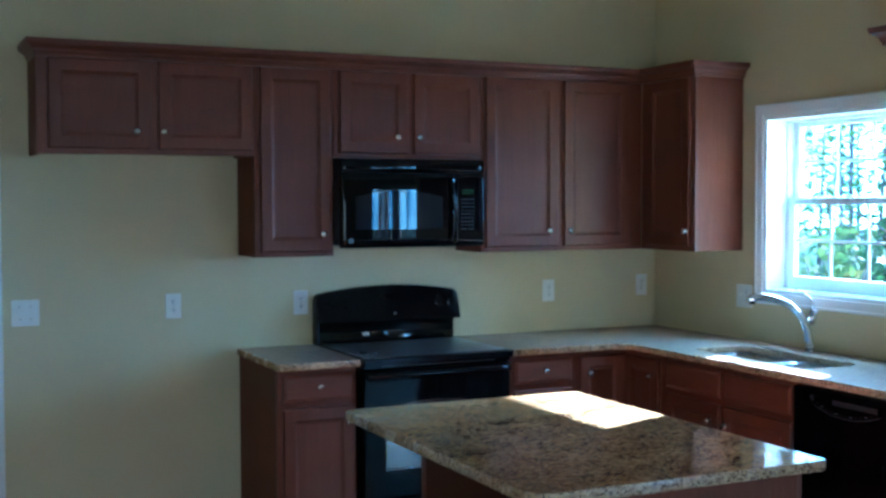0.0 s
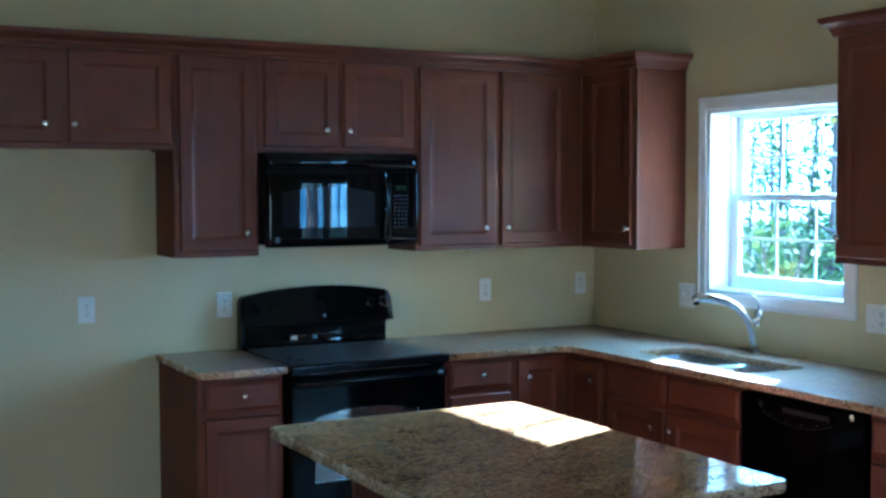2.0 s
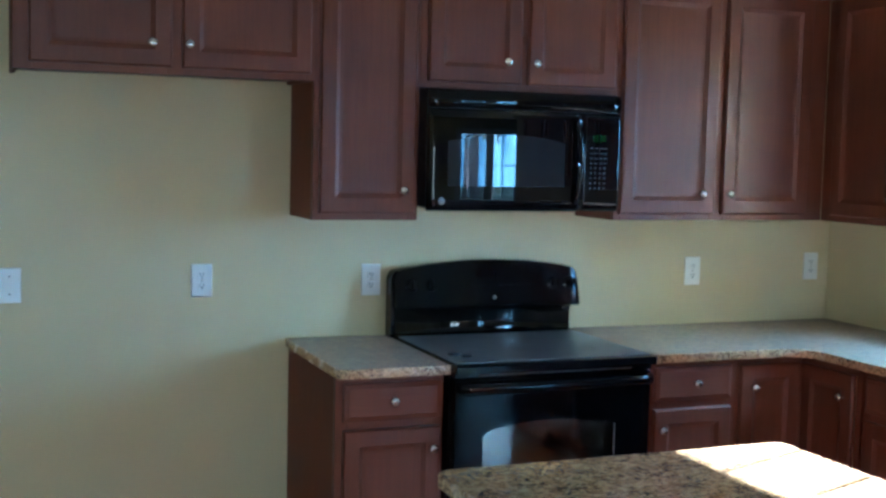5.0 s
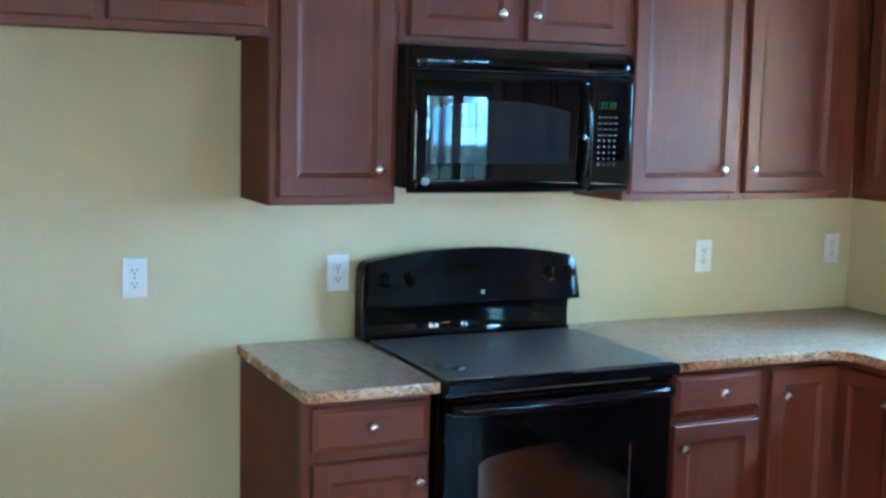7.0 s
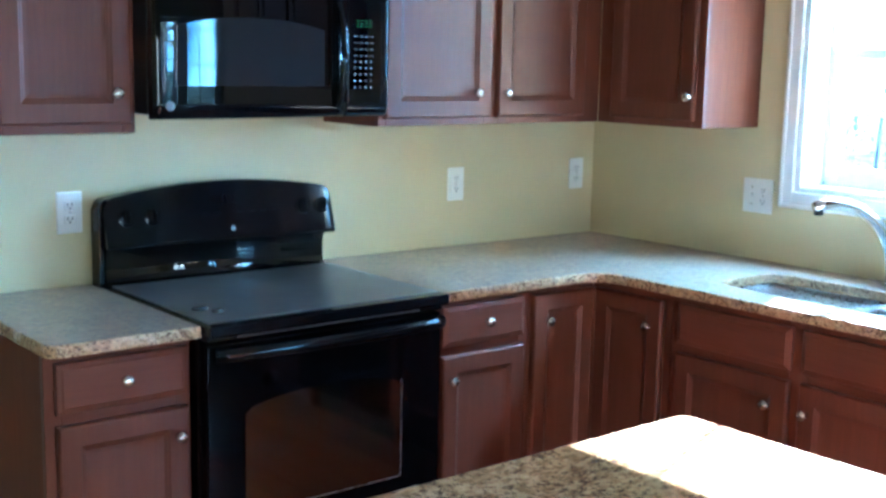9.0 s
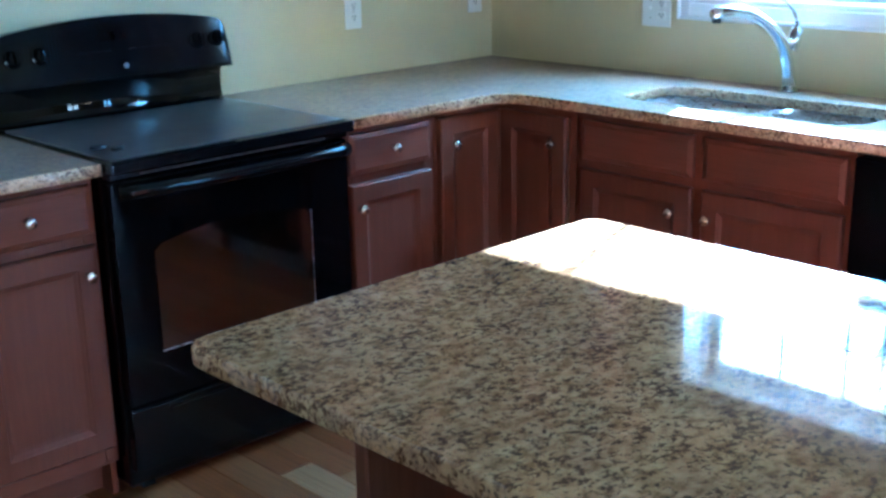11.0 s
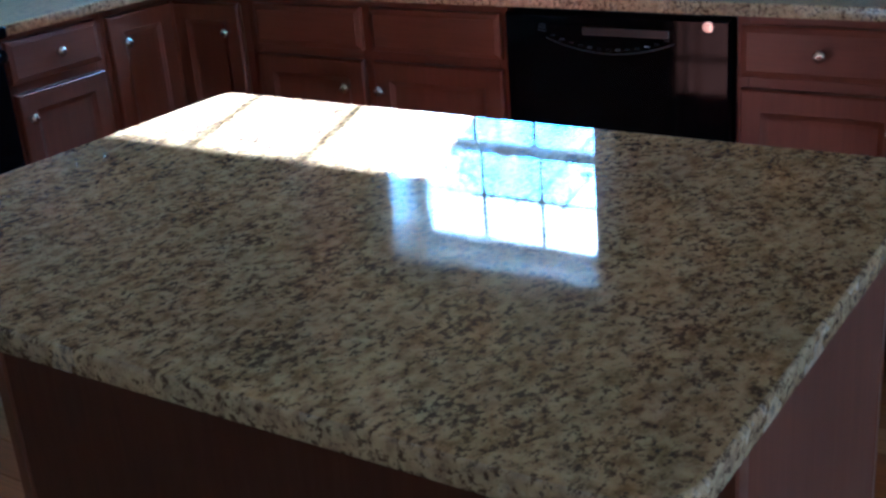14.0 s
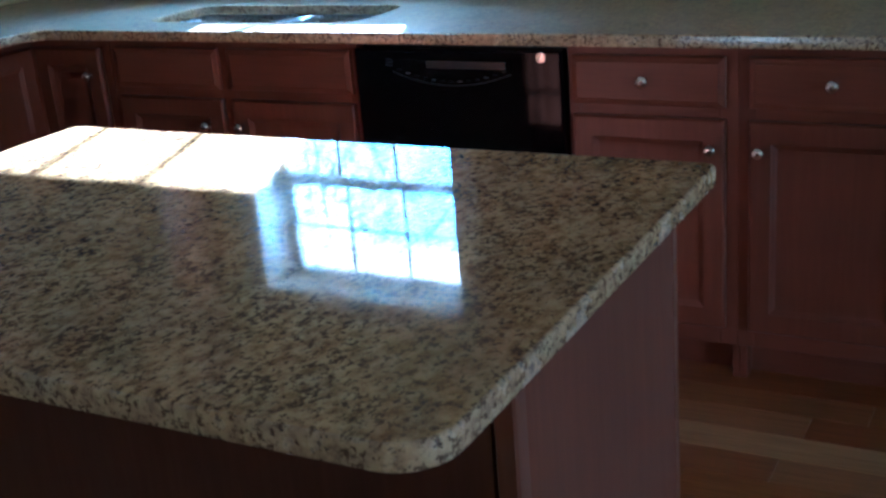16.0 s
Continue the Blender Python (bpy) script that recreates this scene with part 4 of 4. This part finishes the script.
for k in range(17):
    s = k / 16
    u = 0.072 + (0.528 - 0.072) * s
    top = 1.655 + 0.028 * (1 - (2 * s - 1) ** 2)
    y = bow_y(u) - 0.0012
    cols.append((bm.verts.new((u, y, 1.498)), bm.verts.new((u, y, top)), bm.verts.new((u, y + 0.003, top)), bm.verts.new((u, y + 0.003, 1.498))))
for a, b in zip(cols, cols[1:]):
    for j in range(4):
        bm.faces.new((a[j], b[j], b[(j + 1) % 4], a[(j + 1) % 4]))
bm.faces.new(cols[0])
bm.faces.new(cols[-1])
part("door_window", bm, MW_WINDOW, mdoor, "grey meshed viewing window")
part("microwave_handle", tube([(0.572 + 0.012 * math.sin(math.pi * k / 16), bow_y(0.58) - 0.002 - 0.020 * math.sin(math.pi * k / 16) ** 0.5, 1.440 + 0.300 * k / 16) for k in range(17)], 0.0115, 12), BLACK, mdoor, "black bowed handle", smooth=True)
part("badge", lathe(((0.0, 0), (0.013, 0), (0.013, 0.0015), (0.0, 0.002)), 20), BADGE, mdoor, "small round silver badge", at=pose(0.050, bow_y(0.05) - 0.0003, 1.445, 90, 0, 0))
panel = bowed("control_panel", 0.608, MW - 0.002, DOOR_PROFILE, BLACK_GLASS, "glossy black control panel")


def on_panel(name, u0, u1, z0, z1, mat, parent, label=""):
    """A thin piece that follows the bowed front."""
    bm = bmesh.new()
    c = [(bm.verts.new((u, bow_y(u) - 0.0012, z0)), bm.verts.new((u, bow_y(u) - 0.0012, z1)), bm.verts.new((u, bow_y(u) + 0.002, z1)), bm.verts.new((u, bow_y(u) + 0.002, z0))) for u in (u0, u1)]
    for j in range(4):
        bm.faces.new((c[0][j], c[1][j], c[1][(j + 1) % 4], c[0][(j + 1) % 4]))
    bm.faces.new(c[0])
    bm.faces.new(c[1])
    return part(name, bm, mat, parent, label)


on_panel("display", 0.630, 0.702, 1.662, 1.694, BLACK_GLASS, panel, "dark clock display")
for k, u in enumerate((0.640, 0.654, 0.671, 0.685)):
    for z0, z1, w in ((1.669, 1.672, 0.009), (1.677, 1.680, 0.009), (1.685, 1.688, 0.009)):
        digit = on_panel("digit_bar", u, u + w, z0, z1, DISPLAY, panel, "green lit digit bar")
        digit.location.y -= 0.0012
for row in range(9):
    for col in range(4):
        z = 1.640 - 0.0185 * row
        u = 0.632 + 0.0195 * col
        on_panel("key", u, u + (0.0125 if row < 4 else 0.008), z, z + (0.004 if row < 4 else 0.007), KEY_INK, panel)

# ---- dishwasher ----
dw = thing("dishwasher", EAST(3.243), "black built-in dishwasher under the counter", "dishwasher")
DWW = 0.628
part("body", block(0.006, DWW - 0.006, -0.59, -0.02, 0.10, COUNTER - 0.036), BLACK_MATT, dw)
ddoor = part("dishwasher_door", block(0.004, DWW - 0.004, -0.640, -0.592, 0.118, 0.868, 0.006, 2), BLACK_DOOR, dw, "glossy black door")
bm = bmesh.new()
n = 20
up, lo = [], []
for k in range(n + 1):
    s = k / n
    u = 0.130 + 0.355 * s
    up.append((bm.verts.new((u, -0.6445, 0.842)), bm.verts.new((u, -0.638, 0.842))))
    zz = 0.806 - 0.034 * (1 - (2 * s - 1) ** 2)
    lo.append((bm.verts.new((u, -0.6445, zz)), bm.verts.new((u, -0.638, zz))))
for k in range(n):
    bm.faces.new((up[k][0], up[k + 1][0], lo[k + 1][0], lo[k][0]))
    bm.faces.new((up[k][0], up[k][1], up[k + 1][1], up[k + 1][0]))
    bm.faces.new((lo[k][0], lo[k + 1][0], lo[k + 1][1], lo[k][1]))
part("control_strip", bm, BLACK_DOOR, ddoor, "black control strip with a curved lower edge")
part("strip_rim", tube([(0.130 + 0.355 * k / 20, -0.6445, 0.806 - 0.034 * (1 - (2 * k / 20 - 1) ** 2)) for k in range(21)], 0.0014, 6), BADGE, ddoor, "thin curved metallic rim")
part("latch_recess", block(0.235, 0.470, -0.6462, -0.644, 0.818, 0.838, 0.001), BLACK_MATT, ddoor)
for k in range(13):
    s = k / 12
    u = 0.150 + 0.315 * s
    zz = 0.806 - 0.030 * (1 - (2 * s - 1) ** 2) + 0.006
    part("key", block(u - 0.006, u + 0.006, -0.6462, -0.644, zz - 0.001, zz + 0.003), PALE_INK if k % 3 == 1 else LEGEND, ddoor)
for k in range(3):
    part("vent_slat", block(0.018, 0.085 - 0.012 * k, -0.6415, -0.639, 0.846 - 0.008 * k, 0.8476 - 0.008 * k), PALE_INK, ddoor, at=pose(0, 0, 0, 0, 6, 0))
part("badge", lathe(((0.0, 0), (0.013, 0), (0.013, 0.0015), (0.0, 0.002)), 20), NICKEL, ddoor, "small round silver badge", at=pose(0.569, -0.6398, 0.851, 90, 0, 0))
part("kick_plate", block(0.01, DWW - 0.01, -0.56, -0.54, 0.0, 0.10), BLACK_MATT, dw)


# ---- outlets and switches ----
def plate(m, kinds, label, category):
    """A wall plate; kinds: what its gangs hold."""
    w = 0.075 + 0.046 * (len(kinds) - 1)
    ob = thing("wall_switch" if category == "switch" else "wall_outlet", m, label, category, "white wall plates")
    part("cover_plate", block(-w / 2, w / 2, -0.006, -0.0005, -0.0595, 0.0595, 0.003, 2), PLATE, ob)
    for k, kind in enumerate(kinds):
        u = (k - (len(kinds) - 1) / 2) * 0.046
        if kind == "outlet":
            for z in (0.020, -0.020):
                bm = block(u - 0.0165, u + 0.0165, -0.0078, -0.005, z - 0.0135, z + 0.0135, 0.002)
                face = part("receptacle", bm, PLATE, ob)
                for du in (-0.0065, 0.0065):
                    part("slot", block(u + du - 0.0014, u + du + 0.0014, -0.0084, -0.0072, z - 0.001, z + 0.008), SLOT, face)
                part("ground_hole", block(u - 0.0025, u + 0.0025, -0.0084, -0.0072, z - 0.0095, z - 0.0045), SLOT, face)
            part("screw", block(u - 0.003, u + 0.003, -0.0072, -0.0055, -0.003, 0.003, 0.001), NICKEL, ob)
        else:
            part("toggle_slot", block(u - 0.005, u + 0.005, -0.0068, -0.0055, -0.012, 0.012), PLATE, ob)
            part("toggle", block(u - 0.004, u + 0.004, -0.017, -0.006, 0.0, 0.008, 0.0015), PLATE, ob, at=pose(0, 0, 0))
            for z in (0.03, -0.03):
                part("screw", block(u - 0.003, u + 0.003, -0.0072, -0.0055, z - 0.003, z + 0.003, 0.001), NICKEL, ob)
    return ob


for x, z in ((0.982, 1.135), (1.622, 1.127), (3.057, 1.138), (3.673, 1.150)):
    plate(NORTH(x, YW, z), ["outlet"], "white duplex outlet on the yellow wall", "outlet")
plate(NORTH(0.310, YW, 1.130), ["toggle", "toggle"], "white double light switch beside the doorway", "switch")
plate(EAST(4.325, XW, 1.136), ["toggle", "outlet"], "white switch and outlet plate beside the window", "outlet")
plate(EAST(3.125, XW, 1.128), ["toggle", "outlet"], "white switch and outlet plate under the wall cabinet", "outlet")


# ---- outdoors ----
ground = tagged(new("ground", finish("ground", block(XW + 0.16, 400, -300, 300, -0.8, -0.5), GRASS)), "leaf-strewn lawn running out to the woods", "ground", kind="structure")
tagged(new("ground_north", finish("ground_north", block(-200, XW + 0.16, FAR + 0.12, 300, -0.8, -0.5), GRASS)), "lawn behind the house", "ground", kind="structure")
tagged(new("ground_south", finish("ground_south", block(-200, XW + 0.16, -300, YS - 0.12, -0.8, -0.5), GRASS)), "lawn beside the house", "ground", kind="structure")
# added glowing panels: they brighten the openings and their reflections
tagged(new("backdrop", finish("backdrop", block(56, 56.5, -90, 120, -0.5, 23.5), SKY_GLOW)), "added glowing panel in place of hazy sky behind the far woods", "sky", kind="structure")
tagged(new("backdrop_south", finish("backdrop_south", block(6, 55.9, -58.5, -58, -0.5, 23.5), SKY_GLOW_SOUTH)), "added glowing panel in place of hazy sky behind the southern woods", "sky", kind="structure")
rng = random.Random(7)


def tree(x, y, height, r, leafy, mat, spread, low):
    """A tapered trunk with limbs and a loose crown of small leaves."""
    t = thing("tree", pose(x, y, -0.5), "tall bare-trunked tree with thin autumn leaves" if leafy < 900 else "leafy tree at the edge of the lawn", "tree", "trees behind the house")
    bend = [rng.uniform(-0.25, 0.25) for _ in range(4)]
    at = lambda s: Vector((bend[0] * s + bend[2] * s * s, bend[1] * s + bend[3] * s * s, height * s))
    part("trunk", tube([at(k / 9) for k in range(10)], [r * (1 - 0.85 * k / 9) * (1.35 if k == 0 else 1) for k in range(10)], 9), BARK, t, smooth=True)
    tips = []
    for k in range(15):
        s = low + (0.95 - low) * k / 14
        a = rng.uniform(0, 6.28)
        ln = spread * rng.uniform(0.5, 1.0) * (1.15 - 0.6 * s)
        p = at(s)
        pts = [p + Vector((math.cos(a + 0.25 * j * rng.uniform(-1, 1)) * ln * j / 4, math.sin(a) * ln * j / 4, ln * 0.55 * (j / 4) ** 1.3)) for j in range(5)]
        part("limb", tube(pts, [r * 0.30 * (1 - s * 0.6) * (1 - 0.8 * j / 4) + 0.006 for j in range(5)], 6), BARK, t)
        tips += pts[2:]
    bm = bmesh.new()
    for _ in range(leafy):
        c = rng.choice(tips) + Vector([rng.gauss(0, 0.34) for _ in range(3)])
        u = Vector([rng.gauss(0, 1) for _ in range(3)]).normalized()
        v = u.orthogonal().normalized()
        q = rng.uniform(0.05, 0.12)
        bm.faces.new([bm.verts.new(c + u * q), bm.verts.new(c + v * q * 0.6), bm.verts.new(c - u * q), bm.verts.new(c - v * q * 0.6)])
    me = bpy.data.meshes.new("crown")
    bm.to_mesh(me)
    bm.free()
    me.materials.append(mat)
    c = new("crown", me)
    c.parent = t
    return t


made = 0
while made < 34:
    x, y = rng.uniform(9, 46), rng.uniform(-4, 48)
    dx = x - XW
    height = rng.uniform(7, 15)
    off = abs(y - (3.7 + 0.385 * dx))
    az = math.degrees(math.atan2(y - 3.7, dx))
    if 24 < az < 41:
        height = min(height, 0.22 * dx + 1.2)      # a clearing: only low growth this way
    if (off < 3.4 and height + 1 > 0.44 * dx) or abs(math.atan2(y - 1, dx)) < 0.02:
        continue
    leafy = rng.choice((300, 500, 1000))
    tree(x, y, height, rng.uniform(0.035, 0.08), leafy, rng.choice((LEAF_GREEN, LEAF_YELLOW, LEAF_YELLOW)), rng.uniform(1.6, 2.8), rng.uniform(0.25, 0.5))
    made += 1


# slender branchy trees close behind the house
for dx, az, height, r in ((9.0, 22.0, 9.0, 0.07), (13.0, 22.5, 12.0, 0.10), (11.0, 40.0, 13.0, 0.08), (15.0, 42.5, 14.0, 0.11)):
    tree(XW + dx, 3.7 + dx * math.tan(radians(az)), height, r, 260, LEAF_YELLOW, 4.6, 0.10)
for dx, az in ((13.0, 36.5), (17.0, 35.0)):
    tree(XW + dx, 3.7 + dx * math.tan(radians(az)), 8.5, 0.05, 1500, LEAF_RUSSET, 2.2, 0.3)


# lower growth that fills the wood's edge
for k in range(10):
    dx = rng.uniform(13, 28)
    az = radians(rng.uniform(37, 56))
    tree(XW + dx, 3.7 + dx * math.tan(az), rng.uniform(4.0, 7.0), rng.uniform(0.04, 0.07), 1000, rng.choice((LEAF_GREEN, LEAF_GREEN, LEAF_YELLOW)), rng.uniform(1.8, 2.6), 0.08)


# leafy trees at the edge of the lawn, north of the sun's way
for k in range(7):
    dx = rng.uniform(10, 20)
    az = radians(rng.uniform(43, 58))
    tree(XW + dx, 3.7 + dx * math.tan(az), rng.uniform(9, 13), rng.uniform(0.05, 0.09), 1300, rng.choice((LEAF_GREEN, LEAF_YELLOW)), rng.uniform(1.8, 2.8), rng.uniform(0.12, 0.25))


def shrub(x, y, h, mat):
    t = thing("shrub", pose(x, y, -0.5), "low green shrub at the edge of the lawn", "shrub", "shrubs behind the house")
    for k in range(5):
        a = k * 1.256 + rng.uniform(-0.3, 0.3)
        part("stem", tube([(0, 0, 0), (0.15 * math.cos(a), 0.15 * math.sin(a), h * 0.4), (0.4 * math.cos(a), 0.4 * math.sin(a), h * 0.8)], [0.03, 0.02, 0.008], 6), BARK, t)
    bm = bmesh.new()
    for _ in range(500):
        a, rr = rng.uniform(0, 6.28), abs(rng.gauss(0, 0.45))
        c = Vector((rr * math.cos(a), rr * math.sin(a), h * rng.uniform(0.15, 1.0) * (1 - 0.3 * rr)))
        u = Vector([rng.gauss(0, 1) for _ in range(3)]).normalized()
        v = u.orthogonal().normalized()
        q = rng.uniform(0.04, 0.09)
        bm.faces.new([bm.verts.new(c + u * q), bm.verts.new(c + v * q * 0.6), bm.verts.new(c - u * q), bm.verts.new(c - v * q * 0.6)])
    me = bpy.data.meshes.new("foliage")
    bm.to_mesh(me)
    bm.free()
    me.materials.append(mat)
    c = new("foliage", me)
    c.parent = t


for k in range(40):
    x = rng.uniform(9, 26)
    shrub(x, 3 + (x - XW) * rng.uniform(0.0, 1.5), rng.uniform(0.9, 2.2), rng.choice((LEAF_GREEN, LEAF_GREEN, LEAF_YELLOW)))

for k in range(9):
    x = rng.uniform(8.5, 15)
    tree(x, 4.7 - (x - 1.9) * rng.uniform(2.0, 3.0), rng.uniform(7, 12), rng.uniform(0.05, 0.10), 500, rng.choice((LEAF_GREEN, LEAF_YELLOW)), rng.uniform(1.4, 2.0), rng.uniform(0.2, 0.4))

# ---- plank floor ----
floor = tagged(new("floor", finish("floor", block(XL, XW, YS, YW, -0.10, -0.016), SUBFLOOR)), "reddish-brown hardwood plank floor", "floor", kind="structure")
PW = 0.108
meshes = {}


def plank_mesh(length):
    key = round(length, 2)
    if key not in meshes:
        bm = bmesh.new()
        rings = []
        for inset, z in ((0.0003, -0.016), (0.0003, -0.0018), (0.0018, 0.0)):
            rings.append([bm.verts.new(p) for p in ((inset, inset, z), (PW - inset, inset, z), (PW - inset, key - inset, z), (inset, key - inset, z))])
        for a, b in zip(rings, rings[1:]):
            for k in range(4):
                bm.faces.new((a[k], a[(k + 1) % 4], b[(k + 1) % 4], b[k]))
        bm.faces.new(rings[-1])
        meshes[key] = finish("plank", bm, FLOOR)
    return meshes[key]


rest_v, rest_f = [], []
rows = int((XW - XL) / PW)
frng = random.Random(3)
for i in range(rows + 1):
    x = XW - (i + 1) * PW
    if x < XL:
        break
    y = YS + 0.002
    first = True
    while y < YW - 0.02:
        length = round(frng.uniform(0.25, 1.0) if first else frng.choice((0.42, 0.58, 0.74, 0.9, 1.06, 1.22)), 2)
        first = False
        length = min(length, round(YW - 0.004 - y, 2))
        if length < 0.05:
            break
        near = x > 0.9 and y + length > 1.0
        if near:
            p = new("plank", plank_mesh(length))
            p.parent = floor
            p.matrix_basis = pose(x, y, 0)
        else:
            base = len(rest_v)
            for inset, z in ((0.0003, -0.016), (0.0003, -0.0018), (0.0018, 0.0)):
                rest_v += [(x + inset, y + inset, z), (x + PW - inset, y + inset, z), (x + PW - inset, y + length - inset, z), (x + inset, y + length - inset, z)]
            for r0 in (0, 4):
                for k in range(4):
                    j = (k + 1) % 4
                    rest_f.append((base + r0 + k, base + r0 + j, base + r0 + 4 + j, base + r0 + 4 + k))
            rest_f.append((base + 8, base + 9, base + 10, base + 11))
        y += length
me = bpy.data.meshes.new("planks")
me.from_pydata(rest_v, [], rest_f)
me.materials.append(FLOOR)
rest = new("planks", me)
rest.parent = floor
tagged(rest, "reddish-brown hardwood planks", kind="stuff")
